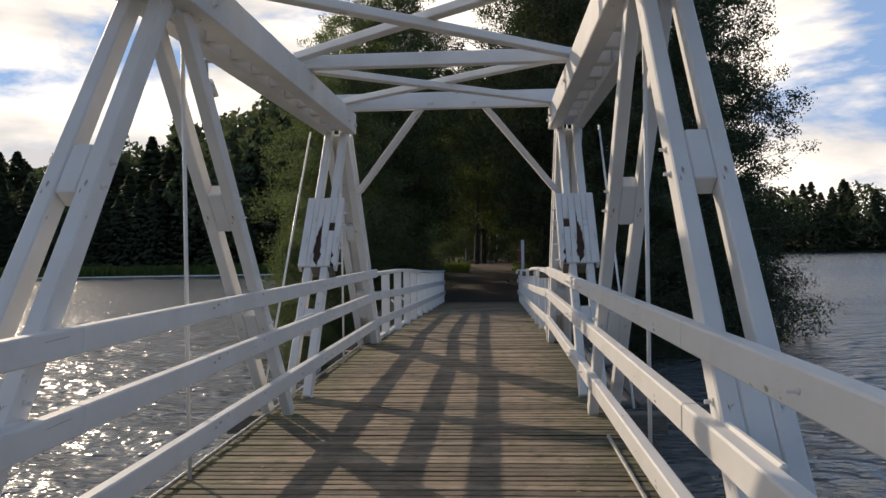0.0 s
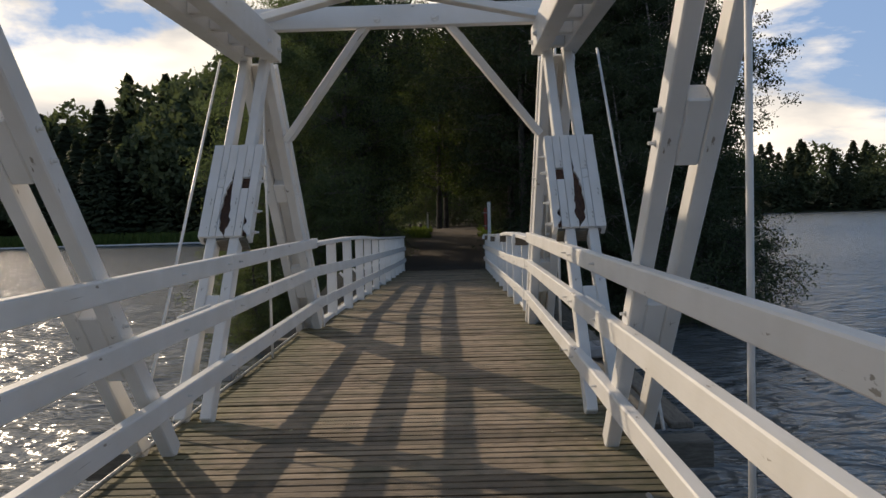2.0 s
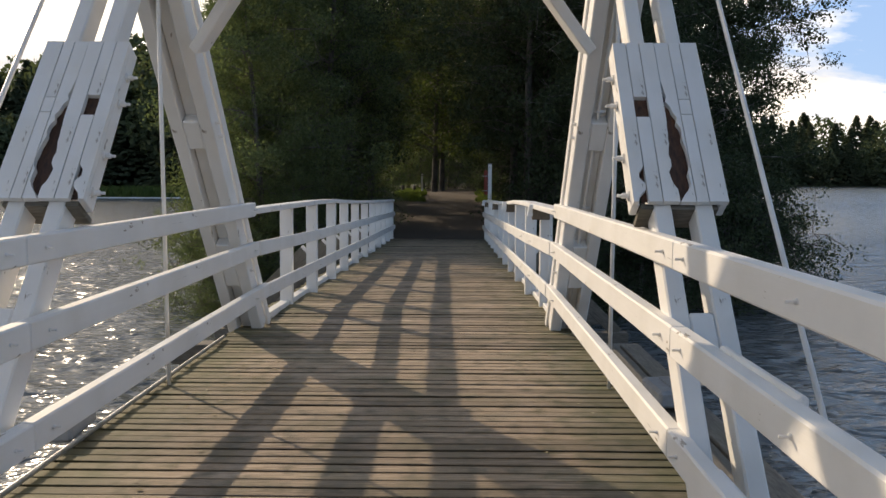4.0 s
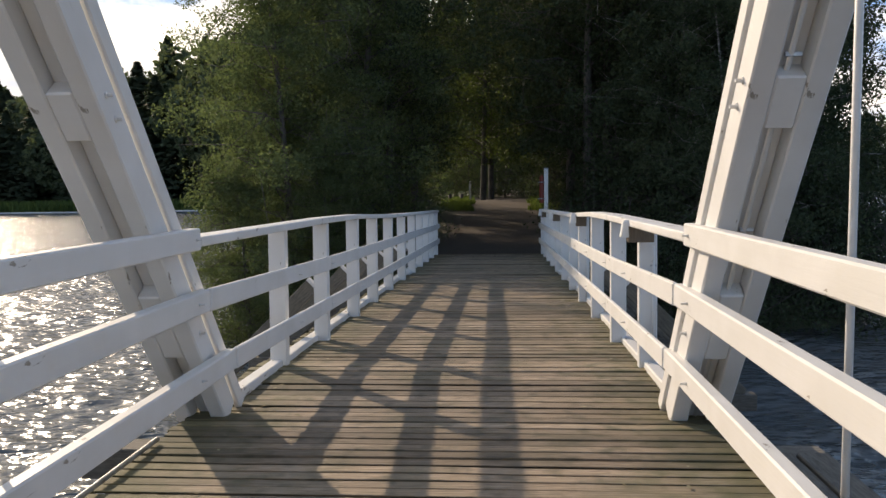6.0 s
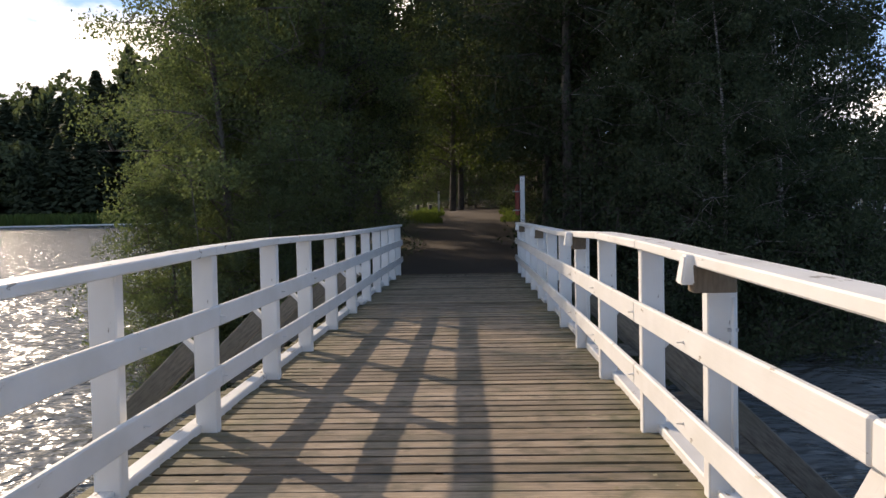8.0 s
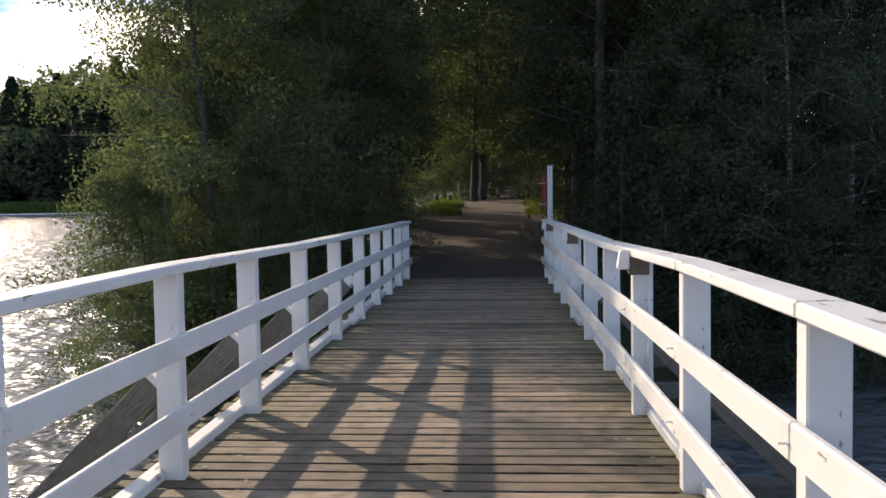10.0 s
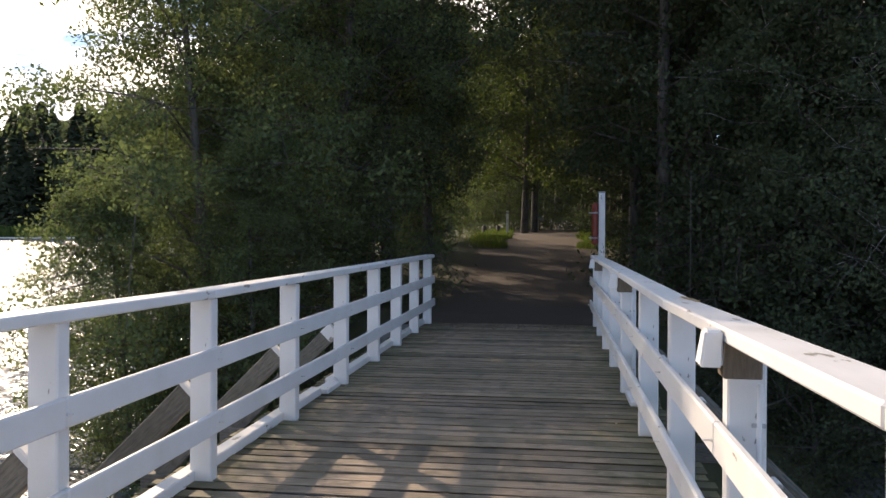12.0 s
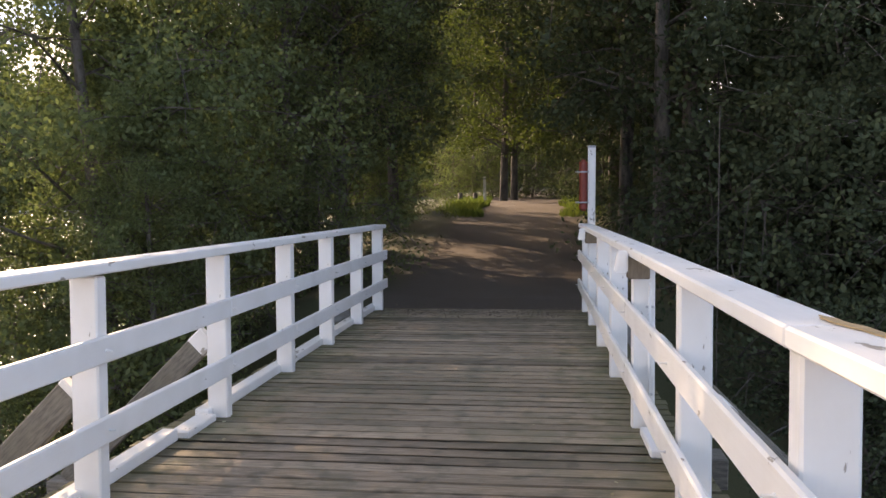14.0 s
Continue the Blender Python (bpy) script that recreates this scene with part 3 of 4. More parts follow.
for s in (-1, 1):
    rail = empty("ramp_railing", "white painted timber railing with flat posts along the ramp", "railing", "railings")
    for i, y in enumerate(POSTS if s < 0 else POSTS_R):
        x = 1.46 if i == 0 else 1.39 + 0.012 * (s > 0)
        beam("post", (s * x, y, deck_z(y) - 0.02), (s * x, y + 0.05, deck_z(y) + rail_top(s, y) - 0.03), 0.138, 0.09, PAINT, rail, up=(1, 0, 0))
    p = POSTS if s < 0 else POSTS_R
    for z0, z1, h, start in ((0.385, 0.352, 0.13, RAIL_ENDS[s][0]), (0.805, 0.738, 0.13, RAIL_ENDS[s][1])):
        breaks = [start + 0.003, p[1], p[3], p[6], p[7], p[10] + 0.20]
        for a, b in zip(breaks, breaks[1:]):
            za, zb = (z0 if a < 13 else z1), z1
            beam("rail_board", (s * 1.302, a + 0.002, deck_z(a) + za), (s * 1.302, b - 0.002, deck_z(b) + zb), 0.034, h, PAINT, rail)
    breaks = [RAIL_ENDS[s][2] + 0.003, p[1], p[2], p[4], p[7], p[10] + 0.20]
    for a, b in zip(breaks, breaks[1:]):
        beam("cap_board", (s * 1.375, a + 0.002, deck_z(a) + rail_top(s, a)), (s * 1.375, b - 0.002, deck_z(b) + rail_top(s, b)), 0.165, 0.054, PAINT_WORN, rail)
    for a, b in (((13.05, 22.36), (22.82, 28.5)) if s < 0 else ((13.05, 22.25), (22.76, 28.5))):
        ramp_beam("kerb_beam", s, 1.475, a, b, 0.030, 0.10, 0.075, PAINT_WORN, rail)
    ramp_beam("kerb_end", s, 1.43, 22.38 if s < 0 else 22.27, 22.80 if s < 0 else 22.74, 0.020, 0.13, 0.05, PAINT_WORN, rail)
    for y in (POSTS if s < 0 else POSTS_R):
        bolt(rail, (s * 1.284, y, deck_z(y) + 0.735), (-s, 0, 0), 0.005)
        bolt(rail, (s * 1.284, y, deck_z(y) + 0.352), (-s, 0, 0), 0.005)


def raking_brace(s, y, painted):
    """An outrigger brace from a post down to the end of a bearer."""
    z = deck_z(y)
    br = empty("raking_brace", "weathered grey raking timber brace with a white painted end", "brace", "raking braces")
    p0, p1 = Vector((s * 1.455, y + 0.02, z + 0.545)), Vector((s * 2.52, y + 0.02, z - 0.50))
    d = (p1 - p0).normalized()
    beam("timber", p0 + d * painted, p1, 0.06, 0.15, DARKWOOD, br, up=(0, 1, 0))
    beam("painted_end", p0, p0 + d * (painted + 0.01), 0.064, 0.154, PAINT_WORN, br, up=(0, 1, 0))
    b = beam("bearer", (s * 1.56, y + 0.02, z - 0.56), (s * 2.65, y + 0.02, z - 0.56), 0.14, 0.15, DARKWOOD, None, up=(0, 1, 0))
    tagged(b, "weathered grey timber bearer end under a raking brace", "beam", "bearer ends")


for i in (1, 2, 3, 4, 5, 6):
    raking_brace(-1, POSTS[i], 0.12 if i == 6 else 0.03)
    raking_brace(1, POSTS_R[i], 0.10 if i > 4 else 0.03)


rng = random.Random(2)
bm = bmesh.new()
loop = [(0.018 * math.cos(a) * rng.uniform(0.6, 1.3), 0.19 * math.sin(a) * rng.uniform(0.75, 1.2)) for a in (k * math.pi / 9 for k in range(18))]
low, high = [bm.verts.new((x, y, 0)) for x, y in loop], [bm.verts.new((x * 0.96, y * 0.98, 0.003)) for x, y in loop]
bm.faces.new(high)
for k in range(18):
    bm.faces.new((low[k], low[(k + 1) % 18], high[(k + 1) % 18], high[k]))
patch = part("bare_patch", bm, BAREWOOD, rail, "bare ochre wood where paint has peeled")
patch.matrix_local = pose(1.43, 19.68, deck_z(19.68) + rail_top(1, 19.68) + 0.0295, math.degrees(math.atan(RAMP)), 0, 6)


def post_lamp(y, dx=0.0):
    """A small lamp with a tapered shade on a brown block under the cap board."""
    z = deck_z(y) + rail_top(1, y) - 1.14
    lamp = empty("post_lamp", "small white tapered lamp shade on a brown wooden block", "lamp", "lamps on the railing posts")
    part("block", box((0.13 + dx, 0.10, 0.125), 0.004), BROWN, lamp).matrix_local = pose(1.353 + dx / 2, y - 0.10, z + 1.045)
    bm = bmesh.new()
    r = [bm.verts.new(v) for v in ((-0.042, -0.05, -0.065), (0.038, -0.05, -0.065), (0.038, 0.05, -0.065), (-0.042, 0.05, -0.065),
                                   (-0.022, -0.04, 0.065), (0.038, -0.04, 0.065), (0.038, 0.04, 0.065), (-0.022, 0.04, 0.065))]
    for f in ((3, 2, 1, 0), (4, 5, 6, 7), (0, 1, 5, 4), (1, 2, 6, 5), (2, 3, 7, 6), (3, 0, 4, 7)):
        bm.faces.new([r[k] for k in f])
    bmesh.ops.bevel(bm, geom=list(bm.edges), offset=0.008, segments=2, affect="EDGES")
    part("shade", bm, SHADE, lamp, "white tapered shade").matrix_local = pose(1.250 + dx * 0.4, y - 0.10, z + 1.085)
    rod("cable_pipe", (1.43 + dx, y - 0.065, z + 0.02), (1.43 + dx, y - 0.065, z + 0.95), 0.009, PAINT, lamp)
    for h in (0.25, 0.8):
        part("pipe_clip", box((0.05, 0.012, 0.015), 0.002), STEEL, lamp).matrix_local = pose(1.43 + dx, y - 0.060, z + h)


for i in (0, 3, 6, 9):
    post_lamp(POSTS_R[i], 0.06 if i == 0 else 0.0)


def floodlight(x, y, rz):
    f = empty("floodlight", "grey ribbed floodlight box beside the bridge deck", "floodlight", "floodlights")
    f.matrix_world = pose(x, y, -0.02, 0, 0, rz)
    part("housing", box((0.28, 0.40, 0.11), 0.02), GREY, f).matrix_local = pose(0, 0, 0.08)
    for i in range(7):
        part("fin", box((0.15, 0.012, 0.02), 0.002), GREY, f).matrix_local = pose(0.03, -0.12 + 0.04 * i, 0.142)
    part("bracket", box((0.26, 0.05, 0.03), 0.004), STEEL, f).matrix_local = pose(0, 0, 0.012)


leg_pipe = empty("leg_pipe", "white painted cable pipe clipped to the end leg", "pipe")
rod("pipe", (1.50, 12.68, 0.02), (1.50, 10.40, 2.97), 0.012, PAINT, leg_pipe)
for f in (0.15, 0.4, 0.65, 0.9):
    part("pipe_clip", box((0.07, 0.02, 0.02), 0.003), STEEL, leg_pipe).matrix_local = pose(1.51, 12.68 - 2.28 * f, 0.02 + 2.95 * f)


for x in (1.80, 1.99):
    b = beam("side_board", (x, 7.8, -0.046), (x, 12.15, -0.046), 0.17, 0.045, DARKWOOD, None)
    tagged(b, "dark weathered board along the outside of the truss", "board", "side boards")
floodlight(1.85, 10.30, 3)
floodlight(1.76, 3.55, -3)
floodlight(-1.80, 9.55, 6)
for s, x in ((1, 1.60), (1, 1.66), (-1, 1.60)):
    r = rod("cable_pipe", (s * x, -8, 0.03), (s * x, 12.1, 0.03), 0.014, STEEL)
    tagged(r, "galvanised cable pipe along the deck edge", "pipe", "cable pipes")

for s, x, end, mat in ((1, 1.395, 6.3, STEEL), (-1, 1.37, 1.7, PAINT)):
    r = rod("edge_pipe", (s * x, -8, 0.016), (s * x, end, 0.016), 0.014, mat)
    tagged(r, "thin pipe lying on the deck boards under the low rail", "pipe", "edge pipes")

# under the deck
for y in (2.35, 7.60, 12.30):
    for s in (-1, 1):
        b = beam("bearer", (s * 1.56, y, -0.16), (s * 2.12, y, -0.16), 0.20, 0.18, DARKWOOD, None, up=(0, 1, 0))
        tagged(b, "weathered grey timber bearer end beside a truss foot", "beam", "bearer ends")
for x in (-1.45, 0.0, 1.45):
    b = beam("girder", (x, -9, -0.20), (x, 13.2, -0.20), 0.2, 0.28, DARKWOOD, None)
    tagged(b, "dark weathered timber girder under the deck", "girder", "girders")
    b = ramp_beam("girder", 1, x, 13.25, 28.7, -0.20, 0.2, 0.28, DARKWOOD, None)
    tagged(b, "dark weathered timber girder under the deck", "girder", "girders")
for y in (2.2, 7.6, 12.45, 18.4, 23.5):
    b = beam("bearer", (-2.05, y, deck_z(y) - 0.46), (2.05, y, deck_z(y) - 0.46), 0.24, 0.22, DARKWOOD, None, up=(0, 1, 0))
    tagged(b, "dark timber cross bearer under the bridge", "beam", "cross bearers")
for y in (12.7, 23.6, 2.2):
    for x in (-1.6, 0, 1.6):
        p = rod("pile", (x, y, -4.2), (x, y, deck_z(y) - 0.56), 0.16, DARKWOOD, None, sides=14)
        tagged(p, "dark round timber pile standing in the lake", "pile", "bridge piles")
bm = box((4.6, 1.2, 2.6), 0.05)
ab = part("abutment", bm, CONCRETE, None)
ab.location = (0, 29.22, -1.90)
tagged(ab, "grey concrete abutment under the bridge end", "abutment", kind="structure")


# a lamp under the chord
lamp = empty("hanging_lamp", "pale conical lamp hanging under the outer top chord", "lamp")
bm = bmesh.new()
bmesh.ops.create_cone(bm, cap_ends=True, segments=20, radius1=0.10, radius2=0.055, depth=0.13)
for f in bm.faces:
    f.smooth = len(f.verts) == 4
part("shade", bm, SHADE, lamp).matrix_local = pose(-1.86, 6.4, 2.90)
rod("stem", (-1.86, 6.4, 2.96), (-1.86, 6.4, 3.12), 0.02, GREY, lamp)
beam("arm", (-1.72, 6.4, 3.12), (-1.90, 6.4, 3.12), 0.04, 0.03, GREY, lamp, up=(0, 1, 0))

# ---- trees ----
def tree_meshes(seed, height, radius, base, leaves, size, trunk_r, lean=0.3, limbs=26, tips=2.2, top=0.25):
    """Trunk with limbs, and leaf centres bunched at the limbs' ends."""
    rng = np.random.default_rng(seed)
    bm = bmesh.new()
    bend = Vector((rng.uniform(-lean, lean), rng.uniform(-lean, lean), 0))
    axis = [Vector((0, 0, -0.5)) + Vector((bend.x * f * f * height * 0.25 + 0.08 * math.sin(5 * f + seed), bend.y * f * f * height * 0.25 + 0.08 * math.cos(4 * f), height * 0.96 * f)) for f in np.linspace(0, 1, 11)]
    tapered(bm, axis, trunk_r, 0.02, 9)
    bunches = []
    for i in range(limbs):
        f = base + (1 - base) * (i + rng.uniform(0, 0.9)) / limbs
        k = min(int(f * 10), 9)
        start = axis[k].lerp(axis[k + 1], f * 10 - k)
        g = (f - base) / (1 - base)
        reach = radius * (math.sin(math.pi * min(1, 0.18 + 0.72 * g ** 0.8)) ** 0.8 if top > 0 else (1 - g)) * rng.uniform(0.72, 1.12) + 0.15
        ang = i * 2.4 + rng.uniform(-0.5, 0.5)
        rise = rng.uniform(0.05, 0.55) * reach
        out = Vector((math.cos(ang), math.sin(ang), 0))
        end = start + out * reach + Vector((0, 0, rise))
        mid = start.lerp(end, 0.5) + Vector((0, 0, 0.12 * reach))
        tapered(bm, [start, mid, end], trunk_r * 0.34 * (1.1 - f), 0.008, 5)
        for j in range(8):
            t = rng.uniform(0.25, 1.05)
            p = start.lerp(mid, t * 2) if t < 0.5 else mid.lerp(end, t * 2 - 1)
            spread = 0.16 + 0.26 * reach
            q = p + Vector(rng.normal(scale=spread, size=3) * np.array((1, 1, 0.7)))
            tapered(bm, [p, p.lerp(q, 0.6) + Vector((0, 0, 0.05)), q], 0.012, 0.004, 3)
            bunches.append((q, 0.10 + 0.062 * reach))
    n = leaves // len(bunches) + 1
    cs = np.concatenate([np.array(q) + np.clip(rng.normal(size=(n, 3)), -1.7, 1.7) * sp * np.array((1, 1, 0.75)) for q, sp in bunches])
    return bm, leaf_array(rng, cs, size)


def make_tree(name, label, bark, leaf, at, **kw):
    t = empty(name, label, "tree", "trees by the path")
    bm, arr = tree_meshes(**kw)
    part("trunk", bm, bark, t)
    quads("crown", arr, leaf, t)
    t.matrix_world = pose(at[0], at[1], float(land(at[0], at[1])))
    return t


def again(t, x, y, turn, size):
    return copy_thing(t, pose(x, y, float(land(x, y)), 0, 0, turn) @ Matrix.Scale(size, 4))


ALDER = "dense green alder tree with leaves down to the water"
BIRCH = "tall birch tree with a pale trunk and dark leaves"
ASPEN = "tall leafy tree with a grey trunk beside the path"
alder = make_tree("alder_tree", ALDER, BARK, LEAF, (-4.9, 27.9), seed=3, height=10.5, radius=2.25, base=0.03, leaves=62000, size=0.042, trunk_r=0.13, limbs=44)
alder2 = make_tree("alder_tree", ALDER, BARK, LEAF, (-3.9, 31.9), seed=5, height=13.5, radius=2.6, base=0.17, leaves=42000, size=0.046, trunk_r=0.17, limbs=40)
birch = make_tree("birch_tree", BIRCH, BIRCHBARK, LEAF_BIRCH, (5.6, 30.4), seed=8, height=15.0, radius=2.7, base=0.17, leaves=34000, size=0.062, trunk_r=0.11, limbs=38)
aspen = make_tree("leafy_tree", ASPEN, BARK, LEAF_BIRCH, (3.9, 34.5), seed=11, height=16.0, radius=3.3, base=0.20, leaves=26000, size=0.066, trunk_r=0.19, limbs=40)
shrub = make_tree("shrub", "low leafy green shrub on the bank", BARK, LEAF, (-3.0, 30.9), seed=17, height=2.6, radius=1.2, base=0.04, leaves=9000, size=0.034, trunk_r=0.035, limbs=24)
for x, y, turn, k in ((-5.3, 31.2, 80, 1.0), (-6.0, 29.4, 140, 0.62), (-3.9, 26.9, 250, 0.5), (-5.8, 26.8, 20, 0.55), (-6.4, 35.0, 200, 1.05)):
    again(alder, x, y, turn, k)
for x, y, turn, k in ((-6.2, 38.5, 100, 1.1), (-4.4, 35.6, 170, 1.0), (-4.6, 41.0, 300, 0.75)):
    again(alder2, x, y, turn, k)
for x, y, turn, k in ((7.6, 29.2, 60, 0.9), (4.9, 29.8, 200, 0.74), (9.4, 32.5, 130, 1.0), (10.7, 34.0, 20, 0.8), (7.0, 33.5, 290, 1.1), (3.6, 39.5, 150, 1.05), (5.9, 27.9, 100, 0.62)):
    again(birch, x, y, turn, k)
for x, y, turn, k in ((8.2, 38.5, 70, 1.1), (4.6, 44.5, 190, 1.1), (9.5, 46, 330, 1.2), (9, 55, 200, 1.2), (7, 64, 280, 1.2), (2.9, 41.5, 260, 0.95), (13, 66, 150, 1.2), (0.9, 78, 120, 1.3)):
    again(aspen, x, y, turn, k)
for x, y, turn, k in ((2.9, 32.7, 215, 0.95), (-3.3, 34.4, 40, 0.85), (-3.1, 38.8, 290, 0.85), (2.8, 36.6, 120, 0.95)):
    again(aspen, x, y, turn, k)
linden = make_tree("leafy_tree", "bright green leafy tree over the sunlit path", DARKBARK, LEAF_SUN, (-0.8, 54.2), seed=13, height=14.5, radius=3.4, base=0.17, leaves=15000, size=0.085, trunk_r=0.2, limbs=40)
for x, y, turn, k in ((-5.6, 44.3, 250, 0.85), (-6.0, 48.0, 130, 0.85), (4.2, 52, 20, 1.0), (2.6, 62.5, 100, 1.1), (0.2, 66, 50, 1.1), (-2.9, 64, 15, 0.8), (-0.25, 55.8, 75, 0.95), (3.0, 47.5, 35, 0.95), (-5.5, 68, 210, 0.75), (2.7, 58.5, 300, 1.0)):
    again(linden, x, y, turn, k)
# second shrub for the right bank: shade is put into its darker leaf colour
shade_shrub = make_tree("shrub", "leafy shrub with its shade put into dark leaf colour", DARKBARK, LEAF_BIRCH, (4.6, 31.6), seed=19, height=2.8, radius=1.3, base=0.04, leaves=9000, size=0.042, trunk_r=0.035, limbs=26)
for x, y, turn, k in ((-4.6, 33.8, 70, 1.0), (-6.7, 28.3, 210, 1.1), (-4.2, 45, 90, 0.9), (-3.9, 42.4, 250, 1.0), (-4.4, 48.0, 30, 1.0), (-3.6, 39.6, 140, 0.8), (-3.6, 59, 130, 1.2), (0.6, 60.5, 30, 1.3), (-1.6, 60, 200, 1.2), (2.2, 59.5, 330, 1.2), (-4.4, 29.0, 10, 0.9), (-5.0, 25.9, 60, 0.8)):
    again(shrub, x, y, turn, k)
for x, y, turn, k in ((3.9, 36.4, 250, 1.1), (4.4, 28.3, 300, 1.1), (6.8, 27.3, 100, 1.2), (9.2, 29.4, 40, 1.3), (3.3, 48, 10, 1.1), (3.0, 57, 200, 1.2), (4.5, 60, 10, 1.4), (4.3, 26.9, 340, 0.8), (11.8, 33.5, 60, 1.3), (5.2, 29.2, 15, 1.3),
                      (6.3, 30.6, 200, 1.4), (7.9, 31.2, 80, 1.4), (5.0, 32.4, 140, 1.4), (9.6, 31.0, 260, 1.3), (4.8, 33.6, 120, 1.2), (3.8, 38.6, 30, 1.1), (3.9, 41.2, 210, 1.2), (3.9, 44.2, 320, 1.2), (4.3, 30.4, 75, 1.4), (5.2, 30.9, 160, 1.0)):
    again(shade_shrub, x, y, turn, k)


# ---- far woods ----
def conifer_array(rng, n, h, r):
    f = rng.uniform(0.04, 1, n) ** 0.85
    tier = np.floor(f * 14) / 14
    rad = r * (1 - f) ** 0.75 * (0.55 + 0.45 * (1 - (f - tier) * 14)) * rng.uniform(0.25, 1.0, n) ** 0.5 + 0.05
    ang = rng.uniform(0, 2 * np.pi, n)
    c = np.stack([np.cos(ang) * rad, np.sin(ang) * rad, f * h - 0.25 * rad], axis=1)
    d = np.stack([np.cos(ang), np.sin(ang), np.full(n, -0.35)], axis=1) * (0.05 + 0.045 * (1 - f))[:, None] * h * 0.55
    side = np.stack([-np.sin(ang), np.cos(ang), rng.normal(0, 0.25, n)], axis=1) * (0.032 * h) * rng.uniform(0.6, 1.2, (n, 1))
    return np.stack([c - d, c - side, c + d, c + side], axis=1)


def crown_array(rng, n, h, r):
    u = rng.normal(size=(n, 3))
    u /= np.linalg.norm(u, axis=1)[:, None]
    lump = 0.82 + 0.2 * np.sin(4 * u[:, 0] + 3 * u[:, 2] + rng.uniform(0, 6)) * np.cos(5 * u[:, 1] - 2 * u[:, 2])
    c = u * np.array((r, r, h * 0.42)) * (lump * rng.uniform(0.6, 1.0, n) ** 0.33)[:, None] + np.array((0, 0, h * 0.55))
    return leaf_array(rng, c, 0.034 * h)


def woods(name, label, spots, n, seed):
    rng = np.random.default_rng(seed)
    con, dec = [], []
    for x, y, h in spots:
        base = np.array((x, y, float(land(x, y))))
        if rng.random() < 0.7:
            con.append(conifer_array(rng, n, h * rng.uniform(0.85, 1.0), h * 0.36) + base)
        else:
            dec.append(crown_array(rng, n, h * 0.95, h * 0.42) + base)
    w = empty(name, label, "woods", kind="stuff")
    tagged(quads("conifers", np.concatenate(con), NEEDLE, w), kind="stuff")
    tagged(quads("broadleaves", np.concatenate(dec), FARLEAF, w), kind="stuff")


rng = np.random.default_rng(4)
spots = []
for row, (dy, h) in enumerate(((3, 11), (9, 14), (17, 16), (27, 18), (42, 19))):
    for x in np.arange(-200, 4, 4.0):
        spots.append((x + rng.uniform(-2, 2), 130 + 0.06 * (x + 50) + dy + rng.uniform(-2, 2), h * rng.uniform(0.85, 1.1) * (1.12 + 0.62 * math.exp(-((x + 30) / 26) ** 2))))
woods("far_woods", "dark mixed spruce and birch woods on the far shore", spots, 1300, 21)
spots = []
for row, (dy, h) in enumerate(((4, 17), (14, 23), (28, 26))):
    for x in np.arange(30, 330, 4.6):
        spots.append((x + rng.uniform(-3, 3), 274 - 0.05 * (x - 110) + dy + rng.uniform(-3, 3), h * rng.uniform(0.88, 1.06)))
woods("far_woods", "dark spruce woods along the opposite shore", spots, 800, 22)


def blades(rng, x, y, z, h, w):
    n = len(x)
    a = rng.uniform(0, 2 * np.pi, n)
    b = np.stack([np.cos(a), np.sin(a), np.zeros(n)], 1) * w
    p = np.stack([x, y, z], 1)
    t = p + np.stack([rng.normal(0, 0.25, n) * h, rng.normal(0, 0.25, n) * h, h], 1)
    return np.stack([p - b, p + b, t + b * 0.25, t - b * 0.25], 1)


n = 24000
x = rng.uniform(-170, -8, n)
y = 126.0 + 0.06 * (x + 50) + rng.uniform(-3.5, 3.5, n)
tagged(quads("reeds", blades(rng, x, y, np.full(n, WATER_Z - 0.1), rng.uniform(0.9, 2.0, n), 0.10), REED), "green reed bed along the far shore", "reeds", kind="stuff")
n = 34000
side = rng.choice((-1, 1), n)
y = rng.uniform(42, 58, n)
x = side * (np.interp(y, (31, 35, 38, 44, 50, 58), (1.9, 1.8, 1.45, 1.3, 1.6, 1.9)) + np.abs(rng.normal(0, 0.55, n)) + 0.18 * np.sin(y * 1.3)) + np.interp(y, (31, 38), (0.1, 0.3))
keep = rng.random(n) < np.clip((y - 41) / 5, 0.08, 1)
x, y = x[keep], y[keep]
tagged(quads("grass", blades(rng, x, y, land(x, y) - 0.01, rng.uniform(0.05, 0.22, len(x)), 0.012), GRASS), "sunlit green grass along the path edges", "grass", kind="stuff")

boom = beam("floating_boom", (-170, 115.5, WATER_Z + 0.06), (-16, 124.5, WATER_Z + 0.06), 0.3, 0.22, PAINT_WORN, None)
tagged(boom, "long pale floating boom along the far reed bed", "boom", kind="structure")
wire = rod("stay_wire", (2.3, 24.9, -2.6), (2.28, 24.9, 1.9), 0.004, DARKPOST, None, sides=6)
tagged(wire, "thin grey upright wire beside the ramp", "wire")

# ---- posts at the bridge head ----
sp = empty("signpost", "weathered white post with a red lifebuoy case fixed to it", "post")
beam("post", (1.55, 29.85, -0.75), (1.55, 29.85, 1.76), 0.11, 0.09, PAINT_WORN, sp)
part("cap", box((0.12, 0.10, 0.03), 0.004), GREY, sp).matrix_local = pose(1.55, 29.85, 1.77)
bm = bmesh.new()
bmesh.ops.create_cone(bm, cap_ends=True, segments=18, radius1=0.062, radius2=0.062, depth=0.76)
bmesh.ops.bevel(bm, geom=[e for e in bm.edges if e.calc_face_angle(0) > 1], offset=0.03, segments=3, affect="EDGES")
case = part("lifebuoy_case", bm, RED, sp, "faded red plastic case")
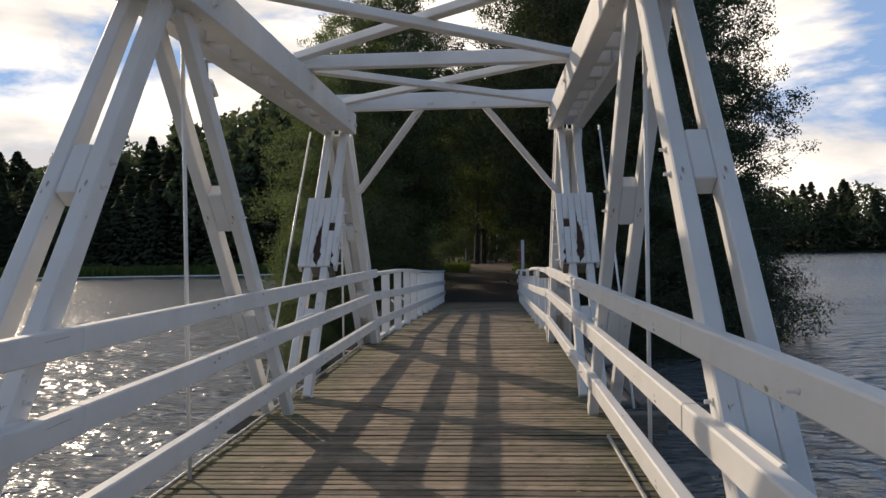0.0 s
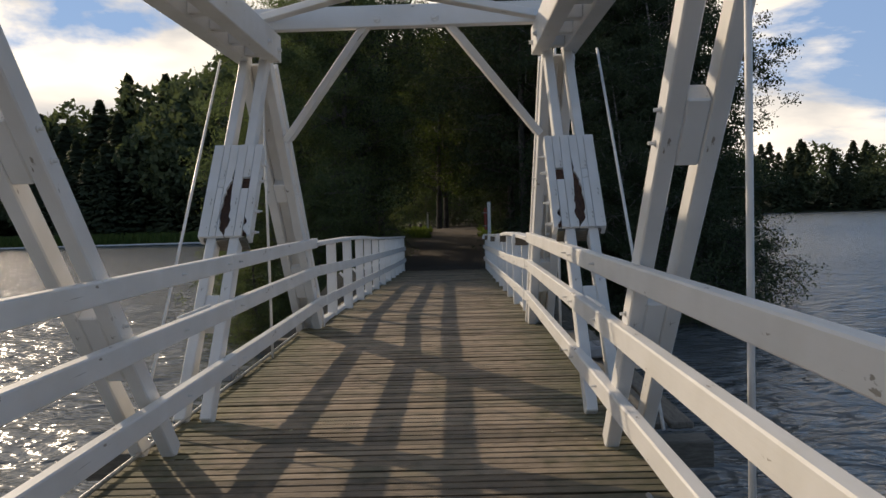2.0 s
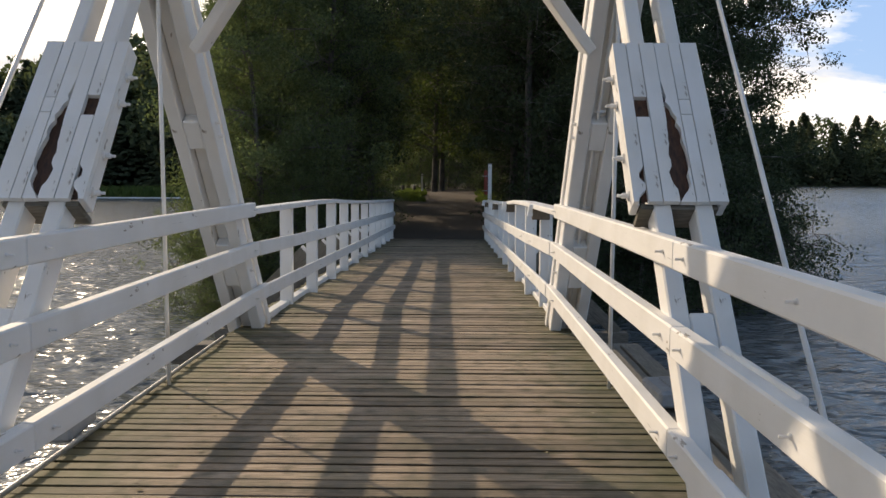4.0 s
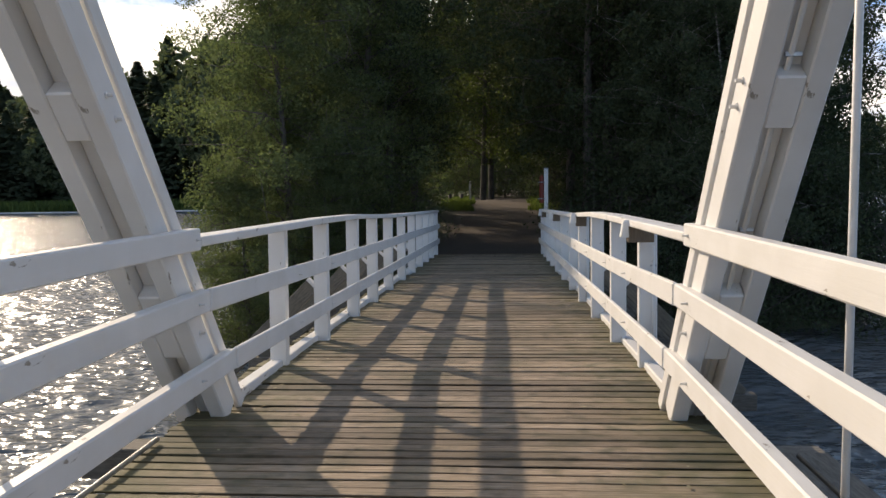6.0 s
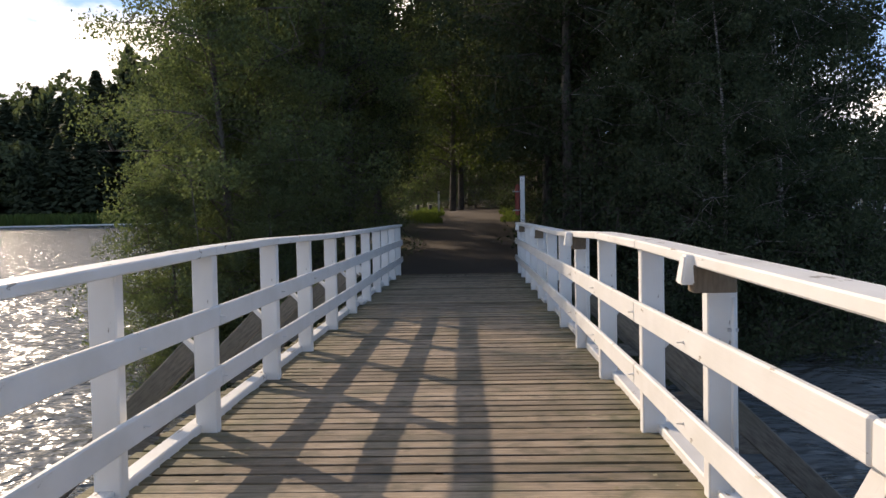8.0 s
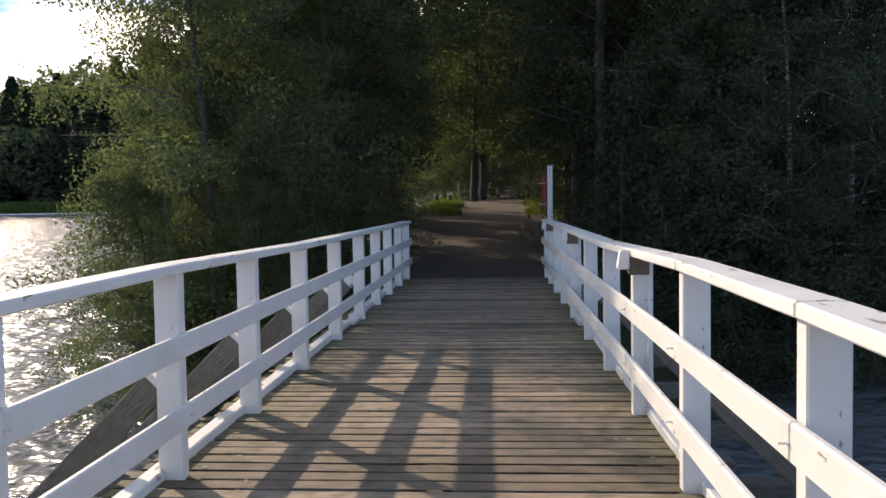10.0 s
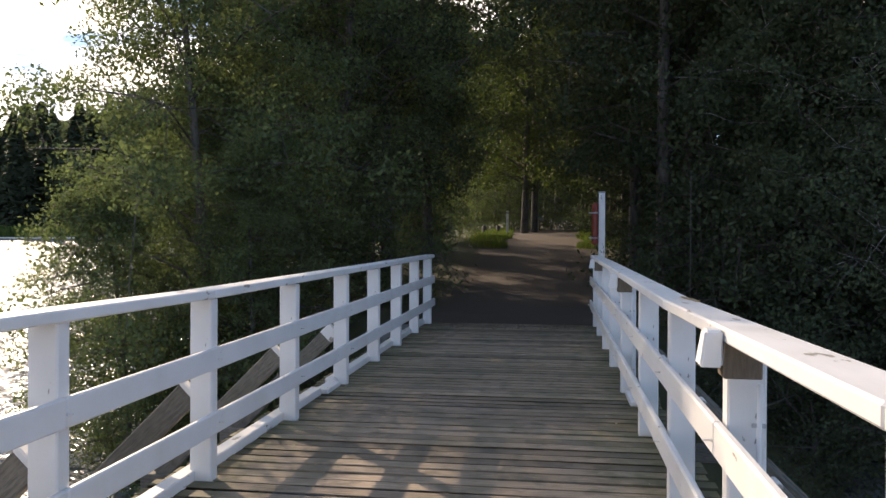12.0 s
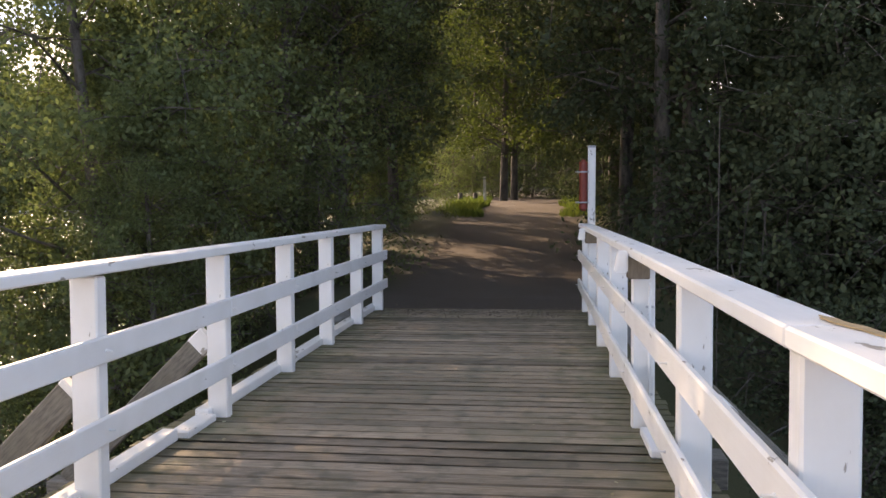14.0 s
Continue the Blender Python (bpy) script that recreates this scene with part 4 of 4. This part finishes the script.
case.matrix_local = pose(1.43, 29.85, 1.20)
for h in (0.95, 1.4):
    part("strap", box((0.19, 0.14, 0.025), 0.004), GREY, sp).matrix_local = pose(1.41, 29.85, h)
mp = empty("marker_post", "slim white marker post beside the path", "post")
beam("post", (-1.33, 50.0, 0.2), (-1.33, 50.0, 1.44), 0.10, 0.06, PAINT_WORN, mp)
part("band", box((0.102, 0.062, 0.08), 0.002), GREY, mp).matrix_local = pose(-1.33, 50.0, 1.36)
for x, y in ((-1.9, 52.5), (-2.6, 53.0)):
    b = rod("bollard", (x, y, 0.0), (x, y, 0.75), 0.1, DARKPOST, None, sides=14)
    tagged(b, "short dark wooden bollard by the path", "bollard", "bollards")

# ---- deck boards ----
deck = empty("deck", "weathered grey-brown transverse deck boards of the footbridge", "deck", kind="structure")
RAMP_BOARD, TRUSS_BOARD = (0.116, 0.027), (0.084, 0.020)   # width, gap; wider boards from y 12.85 on


def board_mesh(name, length, width, seed):
    rng = random.Random(seed)
    w, t, c = width / 2, 0.045, 0.003
    prof = [(-w, -t), (w, -t), (w, -c), (w - c, 0), (-w + c, 0), (-w, -c)]
    n, vs, fs = 6, [], []
    for k in range(n + 1):
        x = -length / 2 + length * k / n
        dz = rng.uniform(-0.0025, 0.0025)
        dy = rng.uniform(-0.0025, 0.0025)
        vs += [(x, y + dy, z + dz) for y, z in prof]
    for k in range(n):
        for j in range(2, 6):
            a, b = k * 6 + j, k * 6 + (j + 1) % 6
            fs.append((a, b, b + 6, a + 6))
    fs += [tuple(range(5, -1, -1)), tuple(range(n * 6, n * 6 + 6))]
    me = bpy.data.meshes.new(name)
    me.from_pydata(vs, [], fs)
    me.materials.append(DECK)
    return me


wide_boards = [board_mesh("board", 3.30, RAMP_BOARD[0], k) for k in range(5)]
slim_boards = [board_mesh("board", 3.30, TRUSS_BOARD[0], k + 9) for k in range(5)]
y, i = -4.0, 0
rnd = random.Random(6)
while y < 28.55:
    on_ramp = y > 12.85
    o = link("board", (wide_boards if on_ramp else slim_boards)[rnd.randrange(5)], None, deck)
    slope = RAMP if y > RAMP_Y else 0.0
    flip = rnd.random() < 0.5
    o.matrix_local = pose(rnd.uniform(-0.02, 0.02), y, deck_z(y) + rnd.uniform(-0.006, 0.003), math.degrees(math.atan(-slope if flip else slope)), 0, rnd.uniform(-0.12, 0.12) + 180 * flip)
    y += sum(RAMP_BOARD if on_ramp else TRUSS_BOARD) + rnd.uniform(-0.003, 0.004) + (0.021 if not on_ramp and y > 12.747 else 0.0)

# fallen leaves and droppings caught between the boards
rng = np.random.default_rng(31)
n = 420
y = rng.uniform(-2, 29.3, n)
x = np.sign(rng.uniform(-1, 1, n)) * (1.3 - np.abs(rng.normal(0, 0.28, n)))
z = np.where(y > RAMP_Y, (y - RAMP_Y) * RAMP, 0.0) + 0.006
a = rng.uniform(0, 6.3, n)
s = rng.uniform(0.008, 0.026, n)[:, None]
u = np.stack([np.cos(a), np.sin(a), rng.uniform(-0.15, 0.15, n)], 1) * s
v = np.stack([-np.sin(a), np.cos(a), rng.uniform(-0.15, 0.15, n)], 1) * s * 0.55
c = np.stack([x, y, z], 1)
LITTER = make_leaf("dry_leaf", (0.16, 0.12, 0.06), (0.42, 0.38, 0.26), 0.2)
tagged(quads("leaf_litter", np.stack([c - u, c - v, c + u, c + v], 1), LITTER), "small dry fallen leaves scattered on the deck", "leaves", kind="stuff")

# grit and soil trodden over the last boards
n = 2600
y = 28.6 - np.abs(rng.normal(0, 0.55, n))
x = rng.uniform(-1.45, 1.45, n)
a = rng.uniform(0, 6.3, n)
s = rng.uniform(0.004, 0.016, n)[:, None]
u = np.stack([np.cos(a), np.sin(a), rng.uniform(-0.3, 0.3, n)], 1) * s
v = np.stack([-np.sin(a), np.cos(a), rng.uniform(-0.3, 0.3, n)], 1) * s
c = np.stack([x, y, (y - RAMP_Y) * RAMP + 0.006], 1)
GRIT = make_leaf("grit", (0.05, 0.036, 0.025), (0.15, 0.11, 0.08), 0.0)
tagged(quads("grit", np.stack([c - u, c - v, c + u, c + v], 1), GRIT), "brown grit trodden over the end of the deck", "grit", kind="stuff")
